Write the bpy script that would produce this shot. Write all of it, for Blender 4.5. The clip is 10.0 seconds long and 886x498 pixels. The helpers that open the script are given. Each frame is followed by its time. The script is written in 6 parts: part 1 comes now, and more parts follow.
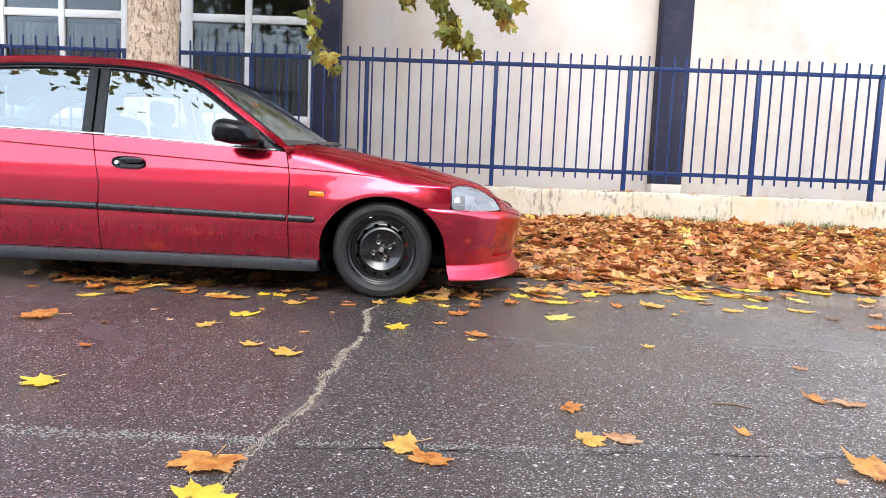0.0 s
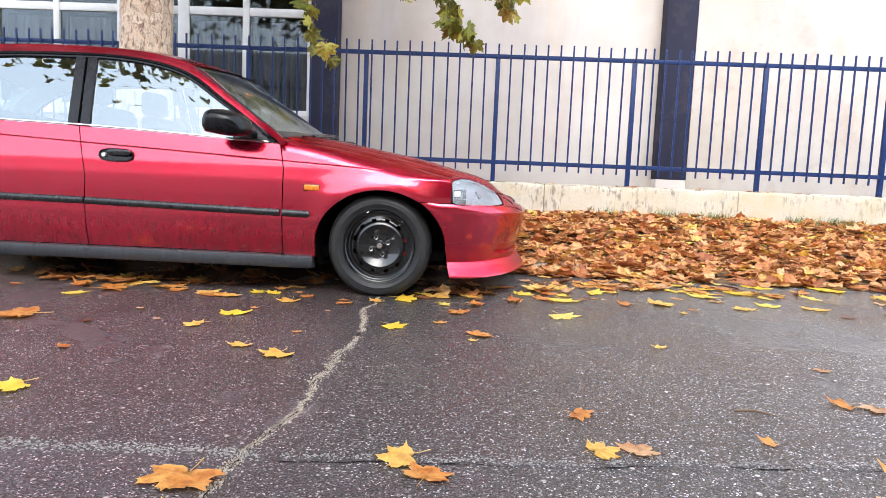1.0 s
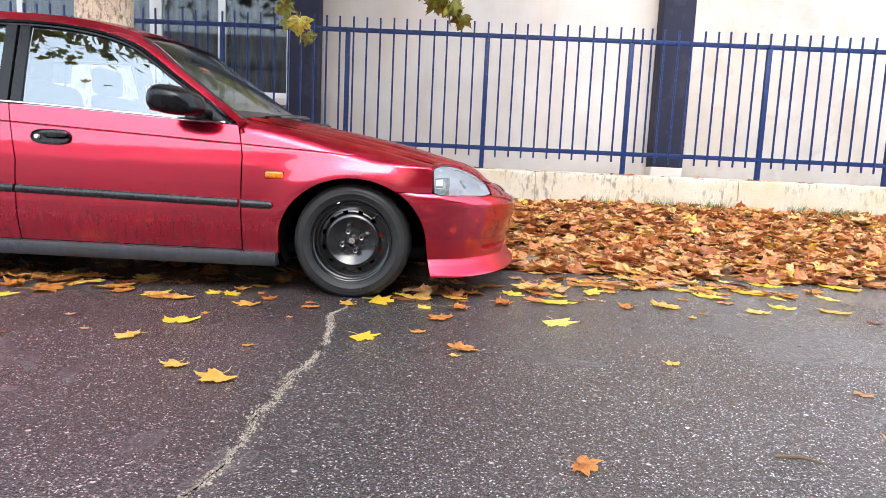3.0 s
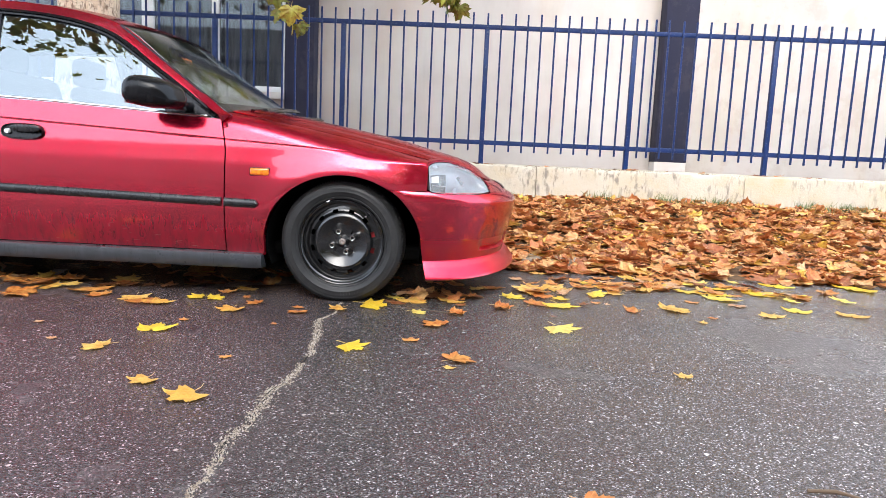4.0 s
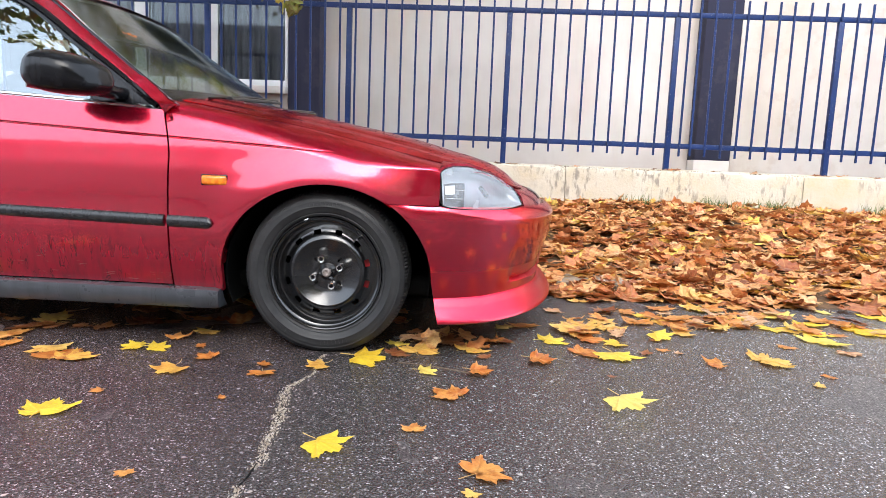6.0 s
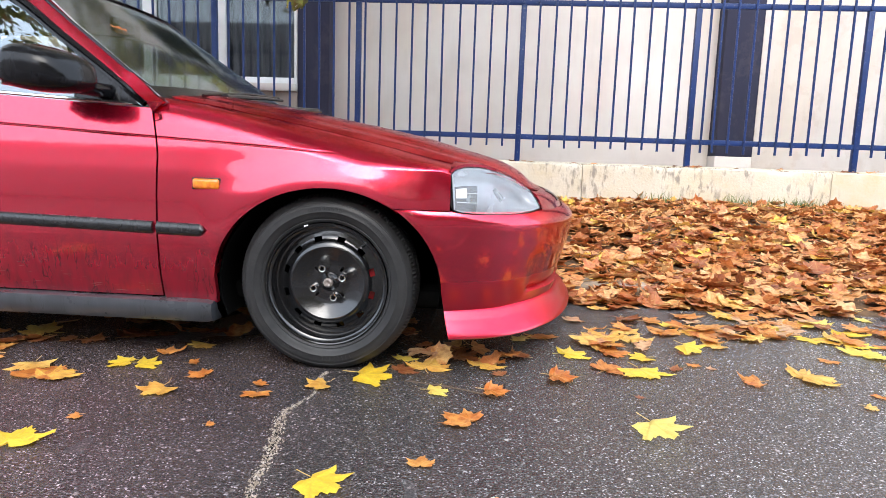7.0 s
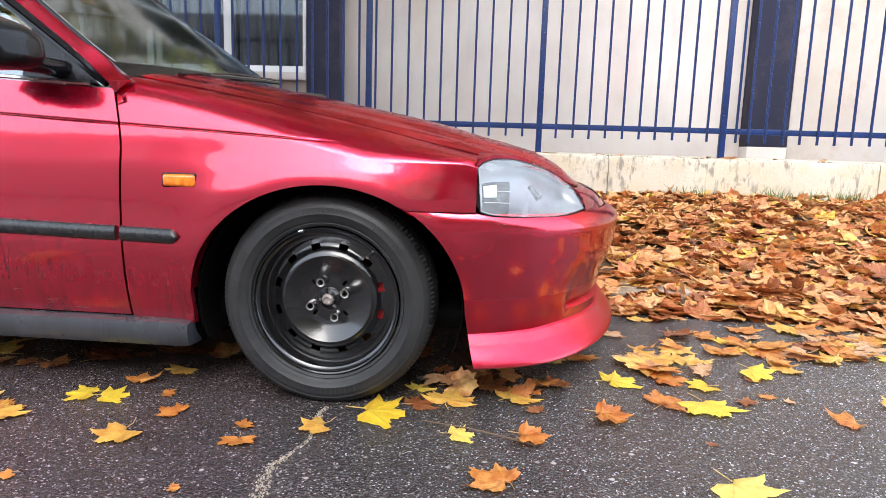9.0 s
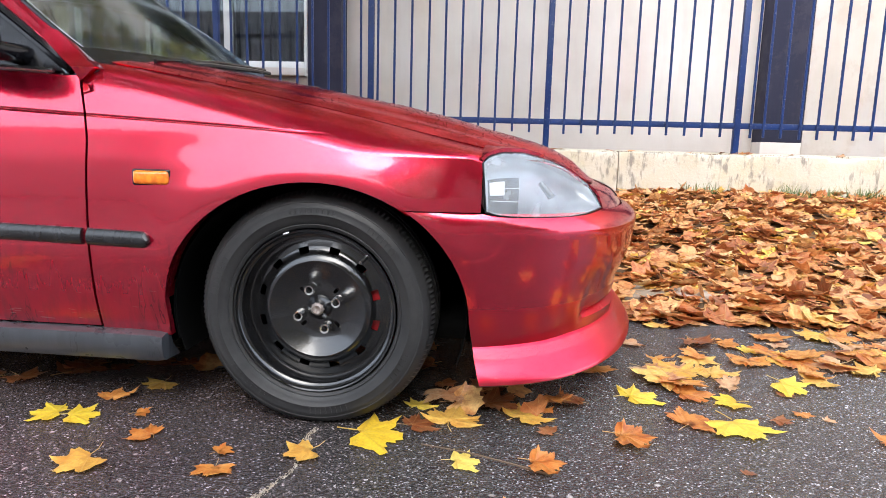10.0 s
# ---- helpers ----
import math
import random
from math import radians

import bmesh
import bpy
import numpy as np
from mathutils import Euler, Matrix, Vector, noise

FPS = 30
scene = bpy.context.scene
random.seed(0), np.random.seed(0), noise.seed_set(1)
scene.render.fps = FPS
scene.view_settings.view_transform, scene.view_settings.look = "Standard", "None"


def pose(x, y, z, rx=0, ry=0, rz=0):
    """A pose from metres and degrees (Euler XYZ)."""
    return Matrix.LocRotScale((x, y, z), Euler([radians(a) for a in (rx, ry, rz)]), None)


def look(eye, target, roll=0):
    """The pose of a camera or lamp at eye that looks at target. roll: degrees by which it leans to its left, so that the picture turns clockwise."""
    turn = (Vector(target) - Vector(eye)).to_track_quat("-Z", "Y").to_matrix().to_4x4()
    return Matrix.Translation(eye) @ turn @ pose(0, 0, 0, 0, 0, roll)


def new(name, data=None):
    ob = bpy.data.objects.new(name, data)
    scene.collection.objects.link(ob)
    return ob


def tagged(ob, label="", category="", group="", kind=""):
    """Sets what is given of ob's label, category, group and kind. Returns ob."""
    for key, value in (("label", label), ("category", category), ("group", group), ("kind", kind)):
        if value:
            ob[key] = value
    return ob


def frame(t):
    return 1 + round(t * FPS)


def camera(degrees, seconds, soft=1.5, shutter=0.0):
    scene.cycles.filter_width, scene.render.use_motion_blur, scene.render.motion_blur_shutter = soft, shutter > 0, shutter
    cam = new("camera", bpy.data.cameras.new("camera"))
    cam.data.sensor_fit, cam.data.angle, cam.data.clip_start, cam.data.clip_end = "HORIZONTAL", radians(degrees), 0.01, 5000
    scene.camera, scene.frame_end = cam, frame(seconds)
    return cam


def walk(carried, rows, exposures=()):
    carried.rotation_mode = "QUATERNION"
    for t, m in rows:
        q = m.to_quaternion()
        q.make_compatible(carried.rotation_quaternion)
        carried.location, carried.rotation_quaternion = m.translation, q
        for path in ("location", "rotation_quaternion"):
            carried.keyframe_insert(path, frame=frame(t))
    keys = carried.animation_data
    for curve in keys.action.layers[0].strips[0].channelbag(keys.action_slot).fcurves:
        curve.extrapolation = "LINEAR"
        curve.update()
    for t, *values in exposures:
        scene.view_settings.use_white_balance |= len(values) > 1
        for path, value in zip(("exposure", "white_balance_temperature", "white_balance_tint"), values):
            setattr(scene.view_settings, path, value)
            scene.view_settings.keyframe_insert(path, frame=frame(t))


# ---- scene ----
cam = camera(68.8, 10.0, soft=0.65)
PATH = [
    (0, (0.124, 0.319, 0.652), (0.055, 2.309, 0.462), 2.4),
    (0.5, (0.129, 0.373, 0.642), (0.053, 2.362, 0.449), 2.4),
    (1, (0.124, 0.46, 0.632), (0.052, 2.448, 0.433), 2.4),
    (1.5, (0.114, 0.541, 0.638), (0.053, 2.528, 0.427), 2.6),
    (2, (0.123, 0.619, 0.647), (0.076, 2.606, 0.425), 2.7),
    (2.5, (0.138, 0.725, 0.638), (0.099, 2.711, 0.409), 2.7),
    (4, (0.17, 1.037, 0.648), (0.131, 3.02, 0.393), 2.6),
    (4.2, (0.170, 1.070, 0.650), (0.131, 3.053, 0.395), 2.6),
    (4.3, (0.172, 1.170, 0.656), (0.129, 3.153, 0.399), 2.6),
    (4.4, (0.174, 1.330, 0.667), (0.127, 3.313, 0.407), 2.55),
    (4.5, (0.176, 1.474, 0.674), (0.125, 3.456, 0.412), 2.5),
    (5, (0.168, 1.583, 0.673), (0.102, 3.565, 0.413), 2.4),
    (5.5, (0.154, 1.691, 0.672), (0.077, 3.672, 0.411), 2.4),
    (7, (0.146, 1.991, 0.685), (0.012, 3.967, 0.41), 2.0),
    (7.5, (0.145, 2.078, 0.695), (-0.008, 4.052, 0.415), 1.8),
    (8, (0.131, 2.18, 0.699), (-0.032, 4.153, 0.415), 1.8),
    (8.5, (0.105, 2.276, 0.69), (-0.065, 4.247, 0.398), 1.8),
    (9, (0.092, 2.357, 0.679), (-0.082, 4.327, 0.379), 1.8),
    (9.5, (0.089, 2.448, 0.671), (-0.093, 4.416, 0.363), 1.7),
    (10, (0.086, 2.527, 0.668), (-0.105, 4.494, 0.361), 1.6),
]
walk(cam, [(t, look(eye, target, roll)) for t, eye, target, roll in PATH], exposures=[(0, 1.68), (10, 1.78)])

# ---- world and sun: a bright, hazy, overcast autumn day ----
world = bpy.data.worlds.new("world")
scene.world = world
world.use_nodes = True
wn, wl = world.node_tree.nodes, world.node_tree.links
sky = wn.new("ShaderNodeTexSky")
sky.sky_type, sky.sun_disc = "NISHITA", False
sky.sun_elevation, sky.sun_rotation = radians(43.5), radians(178)
sky.air_density, sky.dust_density, sky.ozone_density = 1.0, 5.0, 1.0
pale = wn.new("ShaderNodeHueSaturation")
pale.inputs["Saturation"].default_value = 0.5
wl.new(sky.outputs[0], pale.inputs["Color"])
veil = wn.new("ShaderNodeMix")                     # thin even cloud over the blue
veil.data_type = "RGBA"
veil.inputs[0].default_value = 0.6
veil.inputs[7].default_value = (8.2, 9.6, 11.8, 1)
wl.new(pale.outputs[0], veil.inputs[6])
wl.new(veil.outputs[2], wn["Background"].inputs["Color"])
wn["Background"].inputs["Strength"].default_value = 0.12
sun = new("sun", bpy.data.lights.new("sun", "SUN"))
sun.data.energy, sun.data.angle, sun.data.color = 0.4, radians(32), (1.0, 0.97, 0.92)
sun.matrix_world = look((0.35, -10, 9.5), (0, 0, 0))

# ---- materials ----
class Mat:
    """A node material with a Principled shader and short ways to add nodes."""

    def __init__(self, name, color=(0.5, 0.5, 0.5), rough=0.6, metal=0.0, **more):
        self.m = bpy.data.materials.new(name)
        self.m.use_nodes = True
        self.n, self.l = self.m.node_tree.nodes, self.m.node_tree.links
        self.b = self.n["Principled BSDF"]
        self.put("Base Color", color), self.put("Roughness", rough), self.put("Metallic", metal)
        for k, v in more.items():
            self.put(k.replace("_", " "), v)
        self._co = None

    def put(self, key, v, node=None):
        sock = (node or self.b).inputs[key]
        if isinstance(v, bpy.types.NodeSocket):
            self.l.new(v, sock)
        elif isinstance(v, tuple) and len(v) == 3 and sock.type == "RGBA":
            sock.default_value = (*v, 1)
        else:
            sock.default_value = v

    def co(self):
        if self._co is None:
            g = self.n.new("ShaderNodeNewGeometry")
            self._co = g.outputs["Position"]
        return self._co

    def stretch(self, sx, sy, sz):
        node = self.n.new("ShaderNodeMapping")
        self.l.new(self.co(), node.inputs["Vector"])
        node.inputs["Scale"].default_value = (sx, sy, sz)
        return node.outputs[0]

    def noise(self, scale, detail=4, rough=0.55, co=None, dist=0.0):
        t = self.n.new("ShaderNodeTexNoise")
        self.l.new(co or self.co(), t.inputs["Vector"])
        t.inputs["Scale"].default_value, t.inputs["Detail"].default_value = scale, detail
        t.inputs["Roughness"].default_value, t.inputs["Distortion"].default_value = rough, dist
        return t.outputs["Fac"]

    def voronoi(self, scale, out="Distance", feature="F1", co=None):
        t = self.n.new("ShaderNodeTexVoronoi")
        t.feature = feature
        self.l.new(co or self.co(), t.inputs["Vector"])
        t.inputs["Scale"].default_value = scale
        return t.outputs[out]

    def ramp(self, fac, stops):
        r = self.n.new("ShaderNodeValToRGB")
        self.l.new(fac, r.inputs["Fac"])
        els = r.color_ramp.elements
        while len(els) < len(stops):
            els.new(0.5)
        for e, (p, c) in zip(els, stops):
            e.position, e.color = p, (*c, 1) if isinstance(c, tuple) else (c, c, c, 1)
        return r.outputs["Color"]

    def mix(self, fac, a, b, mode="MIX"):
        x = self.n.new("ShaderNodeMix")
        x.data_type, x.blend_type = "RGBA", mode
        self.put(0, fac, x)
        for i, v in ((6, a), (7, b)):
            if isinstance(v, bpy.types.NodeSocket):
                self.l.new(v, x.inputs[i])
            else:
                x.inputs[i].default_value = (*v, 1) if isinstance(v, tuple) else (v, v, v, 1)
        return x.outputs[2]

    def math(self, op, a, b=0.0):
        x = self.n.new("ShaderNodeMath")
        x.operation = op
        self.put(0, a, x), self.put(1, b, x)
        return x.outputs[0]

    def bump(self, h, strength=0.3, dist=0.01, key="Normal"):
        x = self.n.new("ShaderNodeBump")
        self.l.new(h, x.inputs["Height"])
        x.inputs["Strength"].default_value, x.inputs["Distance"].default_value = strength, dist
        self.l.new(x.outputs[0], self.b.inputs[key])
        return self

    def random(self, island=False):
        if island:
            return self.n.new("ShaderNodeNewGeometry").outputs["Random Per Island"]
        return self.n.new("ShaderNodeObjectInfo").outputs["Random"]

    def attr(self, name):
        a = self.n.new("ShaderNodeAttribute")
        a.attribute_name = name
        return a.outputs["Fac"]


def paint_material():
    m = Mat("red_metallic_paint", rough=0.22, metal=0.92)
    ax = m.n.new("ShaderNodeSeparateXYZ")
    m.l.new(m.co(), ax.inputs[0])
    x, z = ax.outputs[0], ax.outputs[2]
    face = m.n.new("ShaderNodeSeparateXYZ")
    m.l.new(m.n.new("ShaderNodeNewGeometry").outputs["True Normal"], face.inputs[0])
    up = face.outputs[2]
    tone = m.ramp(m.noise(1.3, 3), [(0.3, (0.66, 0.011, 0.046)), (0.7, (0.73, 0.014, 0.054))])
    tone = m.mix(m.ramp(m.noise(900, 1), [(0.45, 0.0), (0.75, 0.22)]), tone, (0.60, 0.03, 0.06))
    # dried dirt runs on the doors and behind the wheel; their colour darkens towards the ground
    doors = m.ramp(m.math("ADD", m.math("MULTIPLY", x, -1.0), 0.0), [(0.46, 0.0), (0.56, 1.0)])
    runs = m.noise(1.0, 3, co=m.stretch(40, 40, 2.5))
    low_runs = m.math("MULTIPLY", m.ramp(runs, [(0.42, 0.0), (0.72, 1.0)]), m.ramp(z, [(0.2, 1.0), (0.5, 0.0)]))
    dirty = m.mix(m.math("MULTIPLY", low_runs, m.math("MULTIPLY", doors, 0.5)), tone, (0.10, 0.02, 0.025))
    line = m.ramp(m.noise(1.0, 2, 0.4, co=m.stretch(75, 75, 1.1)), [(0.600, 0.0), (0.615, 0.8), (0.640, 0.8), (0.655, 0.0)])
    line = m.math("MULTIPLY", line, m.math("MULTIPLY", m.ramp(z, [(0.36, 1.0), (0.47, 0.0)]), m.ramp(m.noise(5, 2), [(0.45, 0.0), (0.55, 1.0)])))
    dirty = m.mix(m.math("MULTIPLY", line, doors), dirty, (0.06, 0.008, 0.014))
    scuff = m.math("MULTIPLY", m.ramp(m.noise(1.0, 3, 0.6, co=m.stretch(16, 16, 150)), [(0.66, 0.0), (0.72, 0.4)]), m.ramp(z, [(0.34, 1.0), (0.44, 0.0)]))
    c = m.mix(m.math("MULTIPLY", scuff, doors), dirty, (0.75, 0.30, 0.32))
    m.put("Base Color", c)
    m.put("Specular Tint", m.mix(1.0, c, (0.75, 0.75, 0.75), "MULTIPLY"))
    m.put("Roughness", m.math("ADD", m.math("MULTIPLY", m.math("MULTIPLY", low_runs, doors), 0.10), m.ramp(z, [(0.25, 0.30), (0.48, 0.19)])))
    m.put("Coat Weight", m.ramp(up, [(0.35, 1.0), (0.75, 0.30)])), m.put("Coat IOR", 1.70)
    grime = m.math("MULTIPLY", m.ramp(z, [(0.26, 1.0), (0.46, 0.0)]), m.ramp(m.noise(7, 4), [(0.3, 0.10), (0.7, 0.20)]))
    m.put("Coat Roughness", m.math("ADD", m.ramp(up, [(0.3, 0.012), (0.8, 0.10)]), grime))
    # the pressed swage line along the doors and the wing
    off = m.math("MULTIPLY", m.math("SUBTRACT", z, m.math("SUBTRACT", 0.676, m.math("MULTIPLY", x, 0.052))), 400.0)
    groove = m.math("POWER", 2.718, m.math("MULTIPLY", m.math("MULTIPLY", off, off), -1.0))
    groove = m.math("MULTIPLY", groove, m.ramp(m.math("MULTIPLY", x, -1.0), [(0.30, 0.0), (0.48, 1.0)]))
    pressed = m.n.new("ShaderNodeBump")
    peel = m.math("ADD", m.math("MULTIPLY", m.noise(24, 2, 0.5), 0.10), m.math("MULTIPLY", m.noise(160, 2), 0.015))
    m.l.new(m.math("SUBTRACT", peel, groove), pressed.inputs["Height"])
    pressed.inputs["Strength"].default_value, pressed.inputs["Distance"].default_value = 1.0, 0.0028
    m.l.new(pressed.outputs[0], m.b.inputs["Normal"])
    # fine rain on top, a few drops on the flanks
    beads = m.voronoi(230)
    some = m.math("MULTIPLY", m.ramp(beads, [(0.12, 1.0), (0.36, 0.0)]), m.ramp(m.noise(9, 3), [(0.42, 0.15), (0.56, 1.0)]))
    wet = m.ramp(up, [(0.10, 0.0), (0.32, 0.25), (0.60, 1.0)])
    pick = m.n.new("ShaderNodeSeparateColor")
    m.l.new(m.voronoi(120, "Color"), pick.inputs[0])
    single = m.math("MULTIPLY", m.ramp(m.voronoi(120), [(0.10, 1.0), (0.26, 0.0)]), m.ramp(pick.outputs[0], [(0.90, 0.0), (0.92, 0.06)]))
    single = m.math("MULTIPLY", m.math("MULTIPLY", single, m.ramp(z, [(0.52, 0.0), (0.64, 1.0)])), m.ramp(m.noise(6, 2), [(0.35, 0.3), (0.55, 1.0)]))
    drops = m.n.new("ShaderNodeBump")
    m.l.new(m.math("MAXIMUM", m.math("MULTIPLY", some, wet), single), drops.inputs["Height"])
    drops.inputs["Strength"].default_value, drops.inputs["Distance"].default_value = 0.85, 0.0025
    m.l.new(pressed.outputs[0], drops.inputs["Normal"])
    m.l.new(drops.outputs[0], m.b.inputs["Coat Normal"])
    return m.m


def asphalt_material():
    m = Mat("wet_asphalt", rough=0.4)
    grain = m.voronoi(260, "Color")
    sep = m.n.new("ShaderNodeSeparateColor")
    m.l.new(grain, sep.inputs[0])
    stone = m.ramp(sep.outputs[0], [(0.0, 0.018), (0.55, 0.048), (0.85, 0.085), (0.95, 0.16), (1.0, 0.46)])
    big = m.voronoi(55, "Color")
    sep2 = m.n.new("ShaderNodeSeparateColor")
    m.l.new(big, sep2.inputs[0])
    chips = m.math("MULTIPLY", m.ramp(sep2.outputs[1], [(0.978, 0.0), (0.992, 1.0)]), m.ramp(m.voronoi(55), [(0.2, 1.0), (0.42, 0.0)]))
    tone = m.mix(m.ramp(m.noise(1.1, 5, 0.6), [(0.3, 0.0), (0.7, 1.0)]), stone, m.mix(1.0, stone, (0.62, 0.58, 0.60), "MULTIPLY"))
    tone = m.mix(chips, tone, (0.34, 0.32, 0.30))
    ax = m.n.new("ShaderNodeSeparateXYZ")
    m.l.new(m.co(), ax.inputs[0])
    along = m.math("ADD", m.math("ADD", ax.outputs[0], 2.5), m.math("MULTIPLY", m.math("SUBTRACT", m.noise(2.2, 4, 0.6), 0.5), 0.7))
    # three tints: reddish west of the crack, part car reflection; eastward a painted wet sheen
    sheen_tint = m.ramp(m.math("MULTIPLY", along, 0.2), [(0.15, (1.62, 1.26, 1.27)), (0.40, (1.22, 0.98, 0.97)), (0.46, (1.04, 0.96, 0.91)), (0.6, (1.35, 1.28, 1.25)), (0.85, (2.7, 2.6, 2.55))])
    # colour simply made paler towards the near side of the road
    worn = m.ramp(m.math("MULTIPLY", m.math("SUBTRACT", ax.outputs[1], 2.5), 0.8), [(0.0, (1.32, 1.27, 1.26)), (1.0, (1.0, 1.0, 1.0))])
    m.put("Base Color", m.mix(1.0, m.mix(1.0, tone, sheen_tint, "MULTIPLY"), worn, "MULTIPLY"))
    film = m.noise(0.9, 4, 0.6, dist=0.4)
    # a thin sheet of standing water by the edge of the road
    px, py = m.math("MULTIPLY", m.math("SUBTRACT", ax.outputs[0], 2.75), 0.75), m.math("MULTIPLY", m.math("SUBTRACT", ax.outputs[1], 4.72), 2.4)
    far = m.math("ADD", m.math("SQRT", m.math("ADD", m.math("MULTIPLY", px, px), m.math("MULTIPLY", py, py))), m.math("MULTIPLY", m.math("SUBTRACT", m.noise(3.5, 4), 0.5), 1.1))
    dry = m.ramp(far, [(0.5, 0.12), (0.85, 1.0)])
    m.put("Roughness", m.math("MULTIPLY", m.ramp(film, [(0.35, 0.16), (0.65, 0.30)]), dry))
    m.put("Specular IOR Level", 0.6)
    h = m.math("ADD", m.math("MULTIPLY", m.voronoi(190), 0.9), m.math("MULTIPLY", m.noise(35, 4), 0.5))
    m.bump(m.math("MULTIPLY", h, dry), 1.0, 0.0055)
    return m.m


def leaf_material(name, stops, island, rough=0.42, spots=1.0):
    m = Mat(name, rough=rough)
    c = m.ramp(m.random(island), stops)
    blotch = m.noise(38, 4, 0.6)
    c = m.mix(m.ramp(blotch, [(0.46, 0.0), (0.64, 0.75 * spots)]), c, m.mix(1.0, c, (0.55, 0.32, 0.22), "MULTIPLY"))
    c = m.mix(m.ramp(m.noise(13, 3), [(0.5, 0.0), (0.6, 0.6 * spots)]), c, m.mix(1.0, c, (0.85, 0.55, 0.38), "MULTIPLY"))
    c = m.mix(m.ramp(m.noise(160, 2), [(0.4, 0.0), (0.7, 0.25)]), c, (0.30, 0.13, 0.04))
    vein = m.ramp(m.attr("rib"), [(0.86, 0.0), (0.97, 0.5)])
    c = m.mix(vein, c, (0.62, 0.42, 0.16))
    m.put("Base Color", c)
    m.put("Specular IOR Level", 0.45)
    m.put("Subsurface Weight", 0.0)
    m.bump(m.math("ADD", m.noise(90, 3), m.math("MULTIPLY", m.attr("rib"), 0.4)), 0.35, 0.004)
    t = m.n.new("ShaderNodeBsdfTranslucent")
    m.l.new(c, t.inputs["Color"])
    x = m.n.new("ShaderNodeMixShader")
    x.inputs[0].default_value = 0.22
    m.l.new(m.b.outputs[0], x.inputs[1]), m.l.new(t.outputs[0], x.inputs[2])
    m.l.new(x.outputs[0], m.n["Material Output"].inputs["Surface"])
    return m.m


def glass_material(name, tint, mirror, rough=0.0):
    """Thin glass: lets light through and mirrors a steady share of it."""
    m = Mat(name)
    a, g, x = m.n.new("ShaderNodeBsdfTransparent"), m.n.new("ShaderNodeBsdfGlossy"), m.n.new("ShaderNodeMixShader")
    a.inputs[0].default_value = (*tint, 1)
    g.inputs["Color"].default_value, g.inputs["Roughness"].default_value = (0.86, 0.96, 1.0, 1), rough
    f = m.n.new("ShaderNodeFresnel")
    f.inputs[0].default_value = 1.5
    m.l.new(m.math("MINIMUM", m.math("ADD", f.outputs[0], mirror), 1.0), x.inputs[0])
    m.l.new(a.outputs[0], x.inputs[1]), m.l.new(g.outputs[0], x.inputs[2])
    m.l.new(x.outputs[0], m.n["Material Output"].inputs["Surface"])
    return m.m


def water_material():
    m = Mat("water_bead")
    a, g, x, f = m.n.new("ShaderNodeBsdfTransparent"), m.n.new("ShaderNodeBsdfGlossy"), m.n.new("ShaderNodeMixShader"), m.n.new("ShaderNodeFresnel")
    a.inputs[0].default_value = (0.93, 0.92, 0.92, 1)
    g.inputs["Roughness"].default_value = 0.03
    f.inputs[0].default_value = 1.33
    m.l.new(f.outputs[0], x.inputs[0])
    m.l.new(a.outputs[0], x.inputs[1]), m.l.new(g.outputs[0], x.inputs[2])
    m.l.new(x.outputs[0], m.n["Material Output"].inputs["Surface"])
    return m.m


def hazy_material():
    """A headlamp lens gone slightly milky, with drops on it."""
    m = Mat("headlamp_lens", (0.62, 0.66, 0.70), 0.06)
    a, x = m.n.new("ShaderNodeBsdfTransparent"), m.n.new("ShaderNodeMixShader")
    m.l.new(m.ramp(m.noise(20, 4), [(0.3, 0.16), (0.7, 0.40)]), x.inputs[0])
    drops = m.ramp(m.voronoi(150), [(0.12, 1.0), (0.32, 0.0)])
    ax = m.n.new("ShaderNodeSeparateXYZ")
    m.l.new(m.co(), ax.inputs[0])
    flutes = m.math("SINE", m.math("MULTIPLY", ax.outputs[0], 620.0))
    m.bump(m.math("ADD", drops, m.math("MULTIPLY", flutes, 0.25)), 0.5, 0.002)
    m.l.new(a.outputs[0], x.inputs[1]), m.l.new(m.b.outputs[0], x.inputs[2])
    m.l.new(x.outputs[0], m.n["Material Output"].inputs["Surface"])
    return m.m


def rubber_material():
    m = Mat("tyre_rubber", rough=0.55)
    m.put("Base Color", m.ramp(m.noise(14, 5, 0.65), [(0.3, (0.015, 0.015, 0.016)), (0.75, (0.034, 0.033, 0.033))]))
    m.put("Roughness", m.ramp(m.noise(6, 3), [(0.35, 0.42), (0.7, 0.66)]))
    m.put("Specular IOR Level", 0.3)
    return m.bump(m.noise(220, 2), 0.2, 0.002).m


def plastic_material(name, c, r, spec=0.16):
    m = Mat(name, rough=r)
    d = m.ramp(m.noise(1.0, 4, co=m.stretch(30, 30, 5)), [(0.45, 0.0), (0.75, 0.5)])
    base = m.mix(d, c, tuple(min(1, v * 1.7 + 0.008) for v in c))
    line = m.ramp(m.noise(1.0, 2, 0.4, co=m.stretch(45, 45, 0.7)), [(0.605, 0.0), (0.615, 0.7), (0.63, 0.7), (0.64, 0.0)])
    m.put("Base Color", m.mix(line, base, tuple(v * 0.35 for v in c)))
    m.put("Roughness", m.ramp(m.noise(12, 3), [(0.3, r * 0.8), (0.7, min(1, r * 1.25))]))
    m.put("Specular IOR Level", spec)
    return m.bump(m.math("ADD", m.noise(450, 1), m.ramp(m.voronoi(130), [(0.1, 1.0), (0.3, 0.0)])), 0.12, 0.001).m


